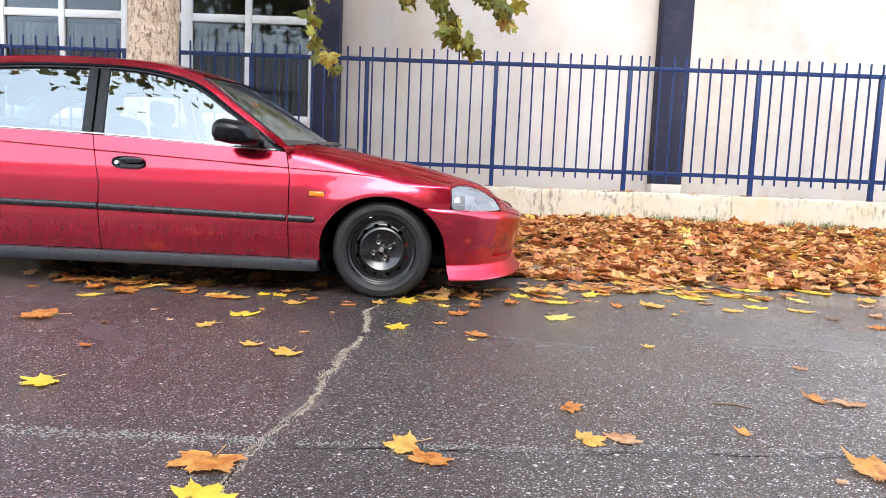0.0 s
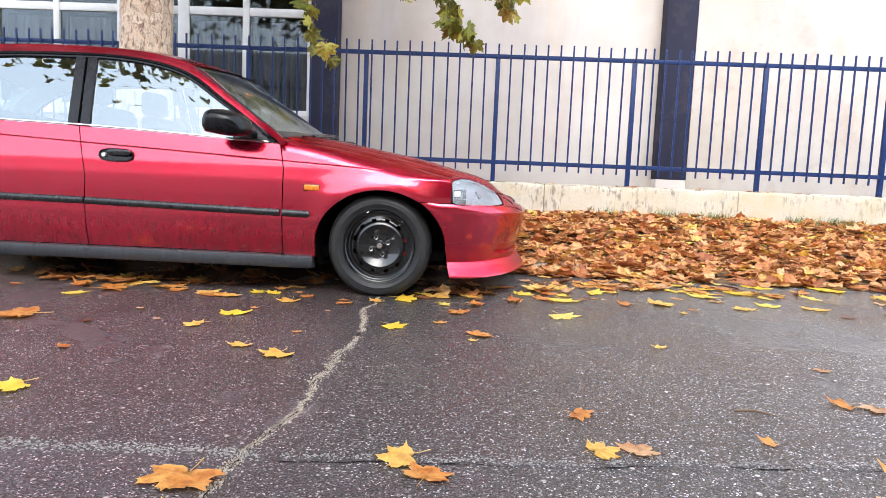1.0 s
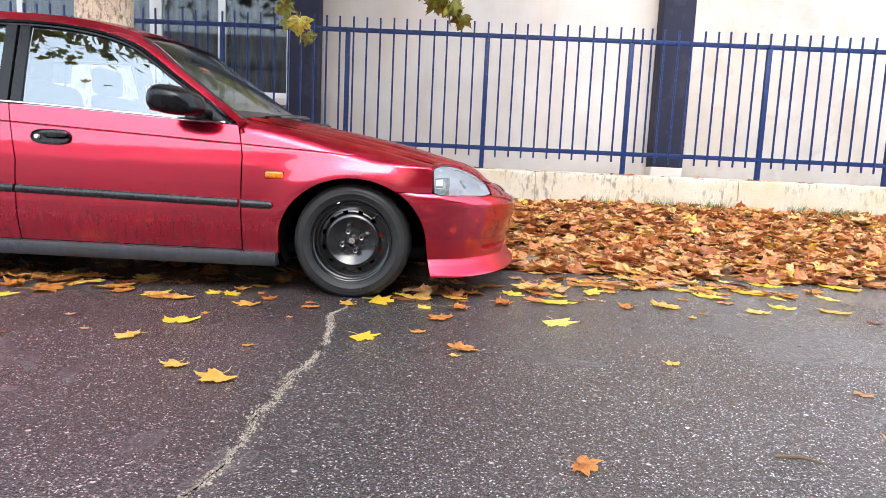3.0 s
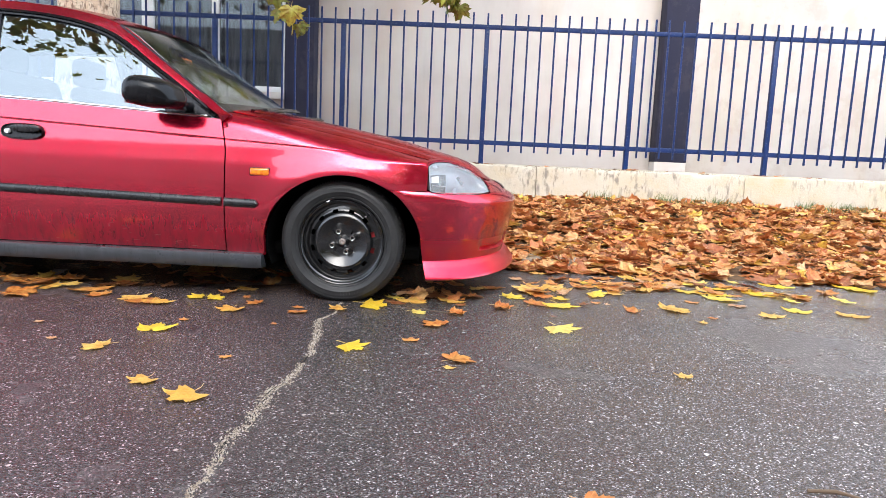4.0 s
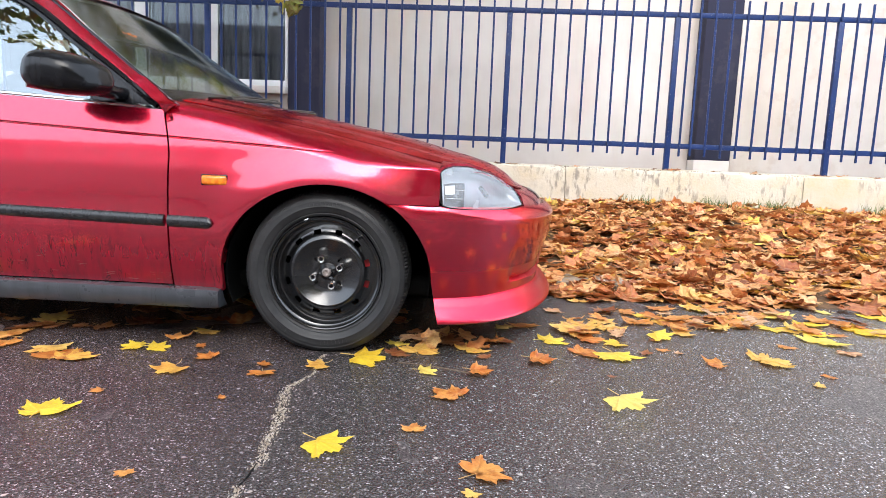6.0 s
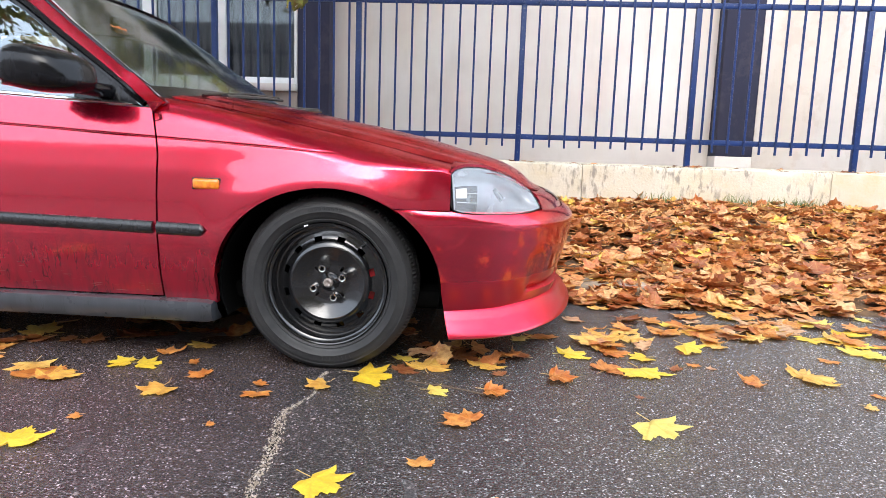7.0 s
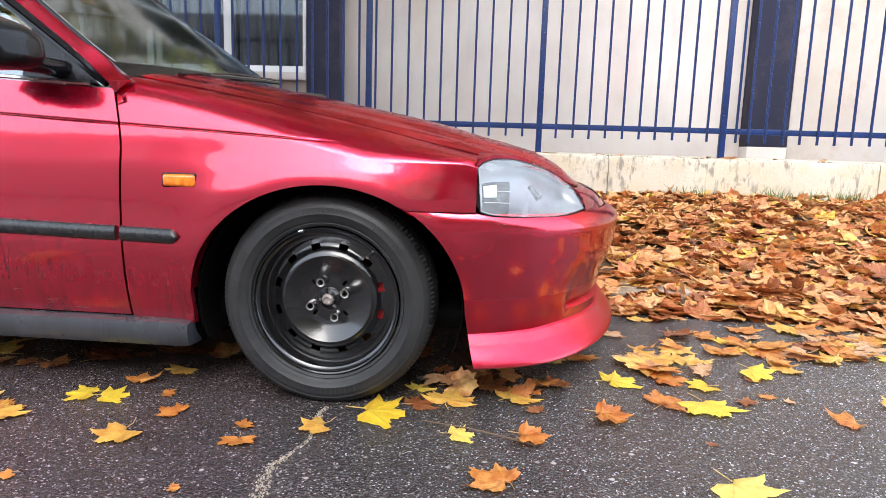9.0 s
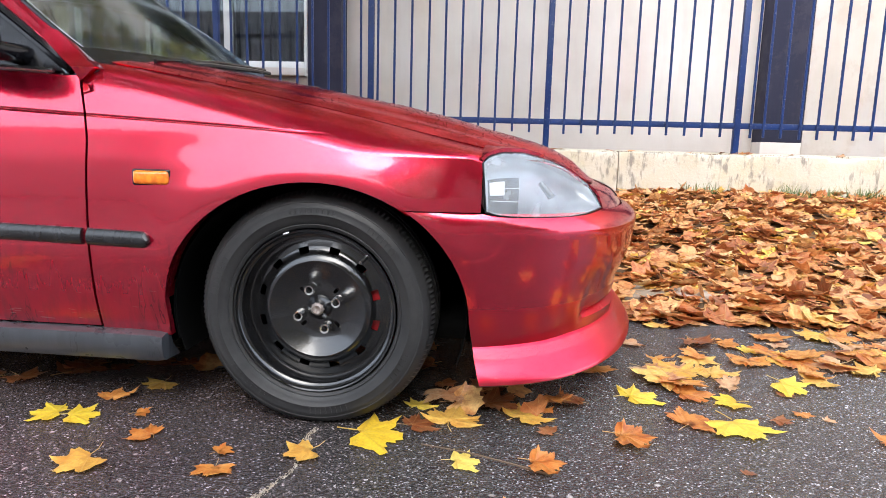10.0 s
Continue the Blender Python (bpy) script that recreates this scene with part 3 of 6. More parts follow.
# ---- low wall, fence, building ----
def build_low_wall():
    wall = thing("wall_low", (0, 8.45, 0), "low cream painted concrete wall with dark weather stains", "wall", kind="structure")
    joints = [-9.0, -6.4, -3.9, -1.6, 1.02, 3.30, 5.62, 7.9, 10.4]
    for a, b in zip(joints, joints[1:]):
        rows = []
        n = max(2, int((b - a) / 0.06))
        for i in range(n + 1):
            x = a + 0.003 + (b - a - 0.006) * i / n
            chip = 0.016 * max(0, noise.noise((x * 4, 0, 1.5))) + 0.006 * noise.noise((x * 14, 2, 0))
            rows.append([(x, 8.24, 0.0), (x, 8.245, 0.62), (x, 8.252 + chip, 0.672 - chip), (x, 8.27 + chip, 0.684 - chip * 0.5), (x, 8.62, 0.70), (x, 8.65, 0.0)])
        bm = grid(rows, True)
        bmesh.ops.holes_fill(bm, edges=bm.edges[:])
        part("wall_section", bm, CONCRETE, wall)


def build_wall_crust():
    """Dark crumbs of dirt and moss along the top edge of the low wall."""
    rnd = random.Random(41)
    bm = bmesh.new()
    for _ in range(2400):
        x = rnd.uniform(-0.2, 8.5)
        if noise.noise((x * 2.2, 3.3, 0)) < -0.3:
            continue
        c = Vector((x, 8.275 + abs(rnd.gauss(0, 0.012)), 0.680 + 0.004 * noise.noise((x * 5, 0, 0))))
        m = Matrix.LocRotScale(c, Euler((rnd.uniform(0, 6), rnd.uniform(0, 6), rnd.uniform(0, 6))), [rnd.uniform(0.004, 0.02), rnd.uniform(0.004, 0.008), rnd.uniform(0.003, 0.008)])
        bmesh.ops.create_icosphere(bm, subdivisions=1, radius=0.5, matrix=m)
    tagged(link("wall_crust", bm, CRUST), "dark crumbs of dirt and moss along the top of the low wall", "dirt", kind="stuff")


POSTS = (-5.85, -4.25, -2.64, -1.192, 0.405, 2.04, 3.590, 5.045, 6.51, 7.97)
FENCE_Y = 8.45


def build_fence():
    fence = thing("fence", (0, FENCE_Y, 0.69), "blue painted steel picket fence on a low wall", "fence")
    part("top_rail", boxed((-7.2, FENCE_Y, 2.165), (9.0, FENCE_Y + 0.025, 2.215), 0.004), FENCE_BLUE, fence)
    part("bottom_rail", boxed((-7.2, FENCE_Y, 0.905), (9.0, FENCE_Y + 0.025, 0.955), 0.004), FENCE_BLUE, fence)
    for x in POSTS:
        part("post", boxed((x - 0.026, FENCE_Y - 0.004, 0.69), (x + 0.026, FENCE_Y + 0.046, 2.17), 0.004), FENCE_BLUE, fence)
    first = None
    rnd = random.Random(8)
    at = [-1.417 - 0.1527 * k for k in range(1, 39)] + [-1.430 + 0.1531 * k for k in range(12)] + [0.405 + 0.1486 * k for k in range(11)] + [2.04, 2.149, 2.257] + [3.575 + 0.1464 * k for k in range(-8, 37)]
    for x in at:
        on_post = any(abs(x - p) < 0.03 for p in POSTS)
        lo = 2.17 if on_post else 0.83
        bm = boxed((-0.0098, -0.017, lo), (0.0098, 0.0, 2.335), 0.002, 1)
        if first is None or on_post:
            ob = part("picket", bm, FENCE_BLUE, fence)
            if not on_post:
                first = ob
        else:
            bm.free()
            ob = new("picket", first.data)
            ob.parent, ob.matrix_parent_inverse = fence, first.matrix_parent_inverse.copy()
        ob.matrix_basis = pose(x + rnd.uniform(-0.004, 0.004), FENCE_Y, rnd.uniform(-0.006, 0.006), 0, rnd.uniform(-0.25, 0.25), 0)


WALL_Y = 10.1


def build_building():
    """The facade behind the fence: plastered wall with two navy piers and a window band."""
    lo, hi = 0.3, 9.2
    for name, x0, x1, mat, label in (("wall_north", -1.898, 2.848, WALL, "cream plastered building wall with faint stains"),
                                     ("wall_north_worn", 3.287, 16.0, WALL_WORN, "pale building wall with flaking paint")):
        back = 0.28 if mat is WALL else 0.022
        bm = boxed((x0, WALL_Y + back, lo), (x1, WALL_Y + back + 0.25, hi), 0.003)
        tagged(link(name, bm, mat), label, "wall", kind="structure")
    for name, x0, x1 in (("pier_west", -2.297, -1.900), ("pier_east", 2.850, 3.285)):
        ob = link(name, boxed((x0, WALL_Y + 0.018, 0.837), (x1, WALL_Y + 0.40, hi), 0.008), NAVY)
        tagged(ob, "dark navy painted wall pier", "pier", kind="structure")
        ob = link("plinth", boxed((x0, WALL_Y + (0.27 if x0 < 0 else 0.022), lo), (x1, WALL_Y + 0.40, 0.835), 0.002), WALL if x0 < 0 else WALL_WORN)
        tagged(ob, "cream plinth under the pier", "plinth", kind="structure")
    tagged(link("wall_under_window", boxed((-12, WALL_Y, lo), (-2.299, WALL_Y + 0.25, 1.455), 0.004), TAN_WALL), "tan wall below the window band", "wall", kind="structure")
    tagged(link("wall_over_window", boxed((-12, WALL_Y, 4.6), (-2.299, WALL_Y + 0.25, hi), 0.004), WALL), "cream wall above the window band", "wall", kind="structure")
    win = thing("window_1", (-4.6, WALL_Y, 1.56), "white framed window band with dark reflecting panes", "window", kind="structure")
    y0, y1 = WALL_Y + 0.03, WALL_Y + 0.10
    part("window_sill", boxed((-12, WALL_Y - 0.07, 1.455), (-2.302, WALL_Y + 0.12, 1.545), 0.008), WALL_WORN, win, "pale weathered window sill")
    uprights = [(-2.322, 0.04), (-3.262, 0.095), (-4.195, 0.165), (-5.15, 0.088), (-6.115, 0.088), (-7.1, 0.19), (-8.1, 0.10), (-9.1, 0.10), (-10.1, 0.10)]
    for x, w in uprights:
        part("mullion", boxed((x - w / 2, y0 - 0.01, 1.545), (x + w / 2, y1, 4.6), 0.006), FRAME_WHITE, win)
    for (xa, wa), (xb, wb) in zip(uprights, uprights[1:]):
        x1, x0 = xa - wa / 2, xb + wb / 2
        for z, h in ((1.545, 0.08), (2.97, 0.115), (4.52, 0.08)):
            part("transom", boxed((x0 + 0.001, y0, z), (x1 - 0.001, y1 - 0.006, z + h), 0.005), FRAME_WHITE, win)
        for z0, z1 in ((1.625, 2.97), (3.085, 4.52)):
            part("pane", boxed((x0 - 0.006, y0 + 0.030, z0 - 0.006), (x1 + 0.006, y0 + 0.038, z1 + 0.006)), PANE, win, smooth=False)
    rnd = random.Random(28)
    for (xa, wa), (xb, wb) in zip(uprights[:5], uprights[1:6]):       # a drawn curtain behind each lower pane
        w0, w1 = xb + 0.02, xa - 0.02
        rows = []
        for i in range(91):
            x = w0 + (w1 - w0) * i / 90
            fold = 0.022 * math.sin(x * 47 + 2.2 * math.sin(x * 9)) + 0.012 * noise.noise((x * 13, 0, 4))
            rows.append([(x, WALL_Y + 0.34 + fold * (0.6 + 0.4 * k / 4), 2.95 - 1.38 * k / 4) for k in range(5)])
        ob = link("curtain", thick(grid(rows), 0.003), CURTAIN)
        tagged(ob, "grey drawn curtain behind a window pane", "curtain", "curtains behind the window band")
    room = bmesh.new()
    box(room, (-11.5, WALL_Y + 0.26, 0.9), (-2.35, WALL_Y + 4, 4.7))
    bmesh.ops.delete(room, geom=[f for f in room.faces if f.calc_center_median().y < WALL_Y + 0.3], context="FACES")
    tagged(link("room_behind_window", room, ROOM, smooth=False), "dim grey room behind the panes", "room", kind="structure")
    tagged(link("roof", boxed((-12, WALL_Y - 0.1, hi), (16, WALL_Y + 8, hi + 0.25), 0.01), CONCRETE), "flat concrete roof edge of the building", "roof", kind="structure")
    tagged(link("wall_south", boxed((-45, -15.4, 0), (60, -15.0, 7.2), 0.02), FAR_WALL), "plain plastered wall across the street", "wall", kind="structure")


build_road()
build_verge()
build_slab()
build_cracks()
build_low_wall()
build_wall_crust()
build_fence()
build_building()

# ---- the car: a dark red saloon, its front wheel beside the crack ----
YC, NEAR = 4.80, 3.935          # middle of the car, outermost skin on the near side
HALF = YC - NEAR
HUB, HUB_Z, AXLES = -0.356, 0.279, (-0.356, -2.976)
ARCH, ARCH_B = 0.358, 0.314           # half width and height of the wheel arch
ARCH_Z = 0.272
SHIFT = 0.007                         # the arch lies a little ahead of the axle
SIDE = [(0.10, 0.072), (0.20, 0.042), (0.24, 0.029), (0.27, 0.021), (0.30, 0.014), (0.36, 0.005), (0.42, 0.0), (0.52, 0.001), (0.60, 0.006), (0.66, 0.014), (0.70, 0.020), (0.73, 0.026), (0.78, 0.036), (0.83, 0.048), (0.90, 0.070)]
NOSE = [(0.10, 0.455), (0.145, 0.462), (0.205, 0.440), (0.22, 0.432), (0.30, 0.452), (0.38, 0.470), (0.44, 0.479), (0.485, 0.480), (0.515, 0.465), (0.535, 0.440), (0.60, 0.372), (0.65, 0.315), (0.68, 0.27)]
SEAM = [(-0.95, 0.862), (-0.80, 0.838), (-0.40, 0.764), (-0.08, 0.694), (0.06, 0.664), (0.2, 0.637), (0.3, 0.60)]
RIDGE = [(-0.92, 0.900), (-0.70, 0.868), (-0.38, 0.814), (-0.13, 0.766), (0.03, 0.724), (0.18, 0.684), (0.26, 0.648), (0.31, 0.608), (0.36, 0.585)]
BELT = [(-3.2, 0.905), (-2.6, 0.890), (-2.0, 0.872), (-0.92, 0.816)]


def inset(x, z):
    """How far the skin lies within the car's half width."""
    v = curve_at(SIDE, z)
    for ax in AXLES:
        r = math.hypot(x - ax - SHIFT, (z - ARCH_Z) * ARCH / ARCH_B)
        high = min(1.0, max(0.0, (z - 0.36) / 0.2))
        v -= (0.007 + 0.010 * high) * math.exp(-((r - ARCH) / (0.06 + 0.035 * high)) ** 2)
    if x < -3.1:
        v += 0.05 * ((-3.1 - x) / 0.75) ** 2
    return v


def nose_inset(x, z):
    """The plan of the nose: a rounded corner towards the front."""
    a = curve_at(NOSE, z)
    t = min(0.9999, max(0.0, (x + 0.06) / (a + 0.06)))
    return 1 - (1 - t ** 2.35) ** (1 / 2.35)


def skin(x, z):
    """The point of the near skin at x and z."""
    return Vector((x, YC - (HALF - inset(x, z)) * (1 - nose_inset(x, z)), z))


def arch_z(x, low):
    for ax in AXLES:
        d = abs(x - ax - SHIFT)
        if d < ARCH:
            return max(low, ARCH_Z + ARCH_B * math.sqrt(1 - d * d / ARCH ** 2))
    return low


def mirrored(bm):
    """The same part for the far side."""
    out = bm.copy()
    for v in out.verts:
        v.co.y = 2 * YC - v.co.y
    bmesh.ops.reverse_faces(out, faces=out.faces[:])
    return out


def panel(name, bm, car, mat, depth=0.012, label="", both=True, far=None, sharp=35):
    bmesh.ops.recalc_face_normals(bm, faces=bm.faces[:])
    c = sum((f.normal.y for f in bm.faces))
    if c > 0:
        bmesh.ops.reverse_faces(bm, faces=bm.faces[:])
    if depth:
        bmesh.ops.solidify(bm, geom=bm.faces[:], thickness=depth)
    if both:
        part(name, mirrored(bm), mat, car, label, sharp=sharp)
    return part(name, bm, mat, car, label, sharp=sharp)


def true_normals(ob):
    """Shades the near skin by its own curve, free of the mesh's uneven quads."""
    me = ob.data
    out = []
    for f in me.polygons:
        for k in f.vertices:
            p = Vector(me.vertices[k].co)
            n = me.vertices[k].normal if f.normal.y < -0.5 else f.normal
            if f.normal.y < -0.5 and abs(p.y - skin(p.x, p.z).y) < 4e-4:
                e = 0.003
                du = skin(p.x + e, p.z) - skin(p.x - e, p.z)
                dv = skin(p.x, p.z + e) - skin(p.x, p.z - e)
                n = dv.cross(du).normalized()
                if n.y > 0:
                    n = -n
            out.append(n.copy())
    me.normals_split_custom_set(out)


def arch_stations(x0, x1, step=0.03):
    """Places along x, gathered where the wheel arch is steep."""
    xs = {round(x0, 4), round(x1, 4)}
    n = max(2, int((x1 - x0) / step))
    for i in range(1, n):
        x = x0 + (x1 - x0) * i / n
        if all(abs(x - ax - SHIFT) > ARCH + 0.012 for ax in AXLES):
            xs.add(round(x, 4))
    for ax in AXLES:
        for i in range(41):
            x = ax + SHIFT - ARCH * math.cos(math.pi * i / 40)
            if x0 < x < x1:
                xs.add(round(x, 4))
    return sorted(xs)


def sheet(x0, x1, low, high, rows=90, step=0.04):
    """Skin between x0 and x1, from low(x) up to high(x), cut out for the wheels."""
    out = []
    for x in arch_stations(x0, x1, step):
        a, b = arch_z(x, low(x)), high(x)
        zs = [a + (b - a) * k / rows for k in range(rows + 1)]
        out.append([skin(x, z) for z in zs])
    return grid(out)


def lip(x0, x1, low, depth=0.05):
    """The turned-in edge of a wheel arch."""
    rows = []
    for x in arch_stations(x0, x1):
        z = arch_z(x, low)
        p = skin(x, z)
        rows.append([p, p + Vector((0, 0.006, 0.004)), p + Vector((0, depth, 0.006))])
    return grid(rows)


def belt(x):
    return curve_at(BELT, x)


def glass_y(z):
    """The lean of the side windows."""
    return 4.024 + (z - 0.85) * 0.37


ROOF_EDGE = [(-3.80, 0.93), (-3.60, 1.06), (-3.30, 1.215), (-3.0, 1.295), (-2.7, 1.333), (-2.4, 1.345), (-2.05, 1.340), (-1.80, 1.322), (-1.60, 1.286), (-1.46, 1.240), (-1.22, 1.070), (-0.885, 0.832)]
GLASS_EDGE = [(-3.42, 0.93), (-3.25, 1.10), (-3.0, 1.215), (-2.7, 1.262), (-2.4, 1.276), (-2.05, 1.277), (-1.90, 1.270), (-1.74, 1.250), (-1.54, 1.200), (-1.255, 1.025), (-0.955, 0.828)]


def roof_edge(x):
    return curve_at(ROOF_EDGE, x)


def glass_edge(x):
    return curve_at(GLASS_EDGE, x)


LAMP_TOP = [(0.03, 0.638), (0.038, 0.649), (0.055, 0.657), (0.076, 0.662), (0.11, 0.662), (0.154, 0.653), (0.213, 0.633), (0.278, 0.594), (0.303, 0.563), (0.318, 0.538)]
LAMP_FOOT = [(0.03, 0.533), (0.045, 0.528), (0.066, 0.524), (0.115, 0.521), (0.21, 0.520), (0.27, 0.524), (0.318, 0.534)]
BONNET_X = [(4.083, 0.170), (4.13, 0.224), (4.18, 0.275), (4.30, 0.310), (4.50, 0.338), (4.80, 0.352)]
BONNET_Z = [(4.083, 0.652), (4.13, 0.634), (4.18, 0.602), (4.30, 0.594), (4.50, 0.590), (4.80, 0.588)]


def bonnet_span(y):
    """Where the bonnet begins and ends at a distance from its middle."""
    side = YC - abs(y - YC)
    dy = min(1, (YC - side) / (YC - 4.083))
    return -0.905 + 0.20 * (1 - dy ** 2), curve_at(BONNET_X, side)


def bonnet_z(x, y):
    """The bonnet's height, let down to the headlamps along its front edge."""
    side = YC - abs(y - YC)
    s = 1 - min(1, (YC - side) / (YC - 4.083))
    shape = [(0, 0.0), (0.08, 0.36), (0.25, 0.82), (0.5, 1.0), (1.0, 1.08)]

    def base(x):
        zs, zr = curve_at(SEAM, x), curve_at(RIDGE, x)
        return zs + (zr - zs) * curve_at(shape, s) - 0.004 * math.exp(-((s - 0.12) / 0.03) ** 2) + 0.002
    xf = curve_at(BONNET_X, side)
    t = min(1.0, max(0.0, (x - xf + 0.17) / 0.17))
    return base(x) + (curve_at(BONNET_Z, side) - base(xf)) * t * t


def build_body(car):
    seam_z = 0.531

    # doors
    def gap_lean(z):
        return 0.006 - 0.028 * (max(0.0, min(z, 0.806) - 0.66) / 0.15) ** 1.4
    for name, x0, x1 in (("front_door", -1.975, -0.893), ("rear_door", -2.945, -1.981)):
        bm = sheet(x0, x1, lambda x: 0.218, lambda x: belt(x) - 0.004)
        for v in bm.verts:                              # the gap between the doors leans back towards the pillar
            w = max(0.0, 1 - abs(v.co.x + 1.978) / 0.3) * max(0.0, v.co.z - 0.60) / 0.27
            w2 = max(0.0, 1 - (-0.893 - v.co.x) / 0.2)     # the front edge leans back below the pillar
            v.co = skin(v.co.x - 0.06 * w + w2 * gap_lean(v.co.z), v.co.z)
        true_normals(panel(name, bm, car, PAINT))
    # front wing
    rows = []
    for x in arch_stations(-0.887, 0.03):
        low = 0.205 if x < HUB else seam_z
        a = arch_z(x, low)
        fore = min(1.0, max(0.0, (x + 0.25) / 0.25))
        zs = curve_at(SEAM, x)
        top = zs - 0.085 + 0.055 * fore
        r = [skin(x, a + (top - a) * k / 70) for k in range(71)]
        p = r[-1]
        q = Vector((x, 4.078 + 0.02 * max(0, x), zs))
        d = (r[-1] - r[-2]).normalized()
        full = min(1.0, max(0.0, (-0.45 - x) / 0.35))
        for k in range(1, 13):
            t = k / 12
            ctrl = p + d * (0.052 + 0.036 * full - 0.030 * fore)
            r.append(p * (1 - t) ** 2 + ctrl * 2 * t * (1 - t) + q * t * t)
        near = max(0.0, 1 - (x + 0.887) / 0.2)
        rows.append([v + Vector((near * gap_lean(v.z), 0, 0)) for v in r])
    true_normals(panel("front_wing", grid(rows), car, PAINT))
    part("arch_lip", lip(HUB + SHIFT - ARCH + 0.001, HUB + SHIFT + ARCH * 0.62, 0.21), PAINT, car)
    # the wing's tip above the headlamp
    rows = []
    for i in range(15):
        x = 0.031 + 0.136 * i / 14
        p, q = skin(x, curve_at(LAMP_TOP, x)) + Vector((0, 0, 0.003)), Vector((x, 4.079, bonnet_z(x, 4.083)))
        mid = p.lerp(q, 0.5) + Vector((0, -0.006, 0.010)) * (q - p).length / 0.12
        rows.append([p * (1 - t) ** 2 + mid * 2 * t * (1 - t) + q * t * t for t in [k / 8 for k in range(9)]])
    panel("wing_tip", grid(rows), car, PAINT, depth=0.008)
    # bonnet
    rows = []
    n, k = 60, 64
    for j in range(k + 1):
        y = 4.083 + (2 * YC - 4.083 * 2) * (0.5 - 0.5 * math.cos(math.pi * j / k))
        xr, xf = bonnet_span(y)
        rows.append([(xr + (xf - xr) * i / n, y, bonnet_z(xr + (xf - xr) * i / n, y)) for i in range(n + 1)])
    panel("bonnet", grid(rows), car, PAINT, both=False)
    # front bumper, round the corner to the middle, both sides in one
    def front(z, s, out=0.0):
        """s: 0 at the wheel arch, 1 at the middle of the nose."""
        a = curve_at(NOSE, z)
        if z > ARCH_Z:
            x0 = HUB + SHIFT + 0.003 + ARCH * math.sqrt(max(0.0, 1 - ((z - ARCH_Z) / (ARCH_B + 0.003)) ** 2))
        else:
            x0 = HUB + SHIFT + 0.003 + ARCH + (ARCH_Z - z) * 0.16
        ang0 = math.asin(max(0.0, min(1.0, (max(x0, -0.055) + 0.06) / (a + 0.06))) ** 1.175)
        ang = ang0 + (math.pi / 2 - ang0) * s
        x = -0.06 + (a + 0.06) * math.sin(ang) ** (2 / 2.35)
        w = math.cos(ang) ** (2 / 2.35) if s < 1 else 0.0
        if x0 < -0.055 and s < 0.12:
            x = x0 + (x - x0) * (s / 0.12)
        y = YC - (HALF - inset(x, z)) * w
        nrm = Vector((math.sin(ang), -math.cos(ang), 0)).normalized()
        return Vector((x, y, z)) + nrm * out
    zs = [0.205, 0.21, 0.225, 0.245, 0.252, 0.258, 0.266, 0.272, 0.285, 0.30, 0.33, 0.36, 0.39, 0.42, 0.45, 0.465, 0.48, 0.492, 0.502, 0.512, 0.52, 0.526, 0.528]
    OUT = [(0.205, -0.004), (0.225, 0.0), (0.42, 0.003), (0.45, 0.005), (0.465, 0.007), (0.486, 0.010), (0.503, 0.008), (0.518, 0.003), (0.528, -0.003)]
    rows = []

    def under(z, s):
        """The bumper's flanks draw in below its rim; the spoiler flares out again."""
        return 0.028 * max(0.0, min(1.0, (0.475 - z) / 0.265, (z - 0.135) / 0.07)) * max(0.0, min(1.0, (0.68 - s) / 0.30))
    ss = [i / 60 for i in range(61)]
    for z in zs:
        r = []
        for s in ss:
            o = curve_at(OUT, z) * min(1, 0.15 + s * 4)
            along = max(0, min(1, (s - 0.40) / 0.06, (0.93 - s) / 0.04))
            dip = 0.016 * along * max(0, min(1, (z - 0.268) / 0.012, (0.40 - z) / 0.07))
            dip += 0.022 * max(0, min(1, (s - 0.43) / 0.03, (0.86 - s) / 0.03)) * max(0, min(1, (z - 0.249) / 0.006, (0.274 - z) / 0.006))
            r.append(front(z, s, o - dip - under(z, s)))
        rows.append(r + [Vector((p.x, 2 * YC - p.y, p.z)) for p in r[-2::-1]])
    panel("front_bumper", grid(rows), car, PAINT, both=False, depth=0.008)
    rows = []
    for z, o in ((0.207, -0.014), (0.2075, -0.003), (0.202, 0.002), (0.185, 0.009), (0.160, 0.021), (0.140, 0.033), (0.132, 0.034), (0.127, 0.028), (0.13, -0.02)):
        r = [front(z, s, o - under(z, s)) + Vector((0, 0, 0.028 * max(0, s - 0.25) - (0.008 if z < 0.2 else 0) * (1 - s))) for s in ss]
        rows.append(r + [Vector((p.x, 2 * YC - p.y, p.z)) for p in r[-2::-1]])
    panel("front_lip_spoiler", grid(rows), car, PAINT, both=False, depth=0.004, label="pinkish red front lip spoiler")
    # headlamps
    def lamp_pt(u, v, out=0.0):
        x = 0.030 + 0.288 * u
        top, bot = curve_at(LAMP_TOP, x), curve_at(LAMP_FOOT, x)
        z = bot + (top - bot) * v
        x += 0.010 * (1 - v) * (1 - u)
        p = skin(x, z)
        return p + Vector((0.35, -0.75, 0.25)).normalized() * (out + 0.014 * math.sin(math.pi * min(1, max(0, u))) * math.sin(math.pi * v))
    uv = [((i / 30) ** 1.25, [j / 14 for j in range(15)]) for i in range(31)]
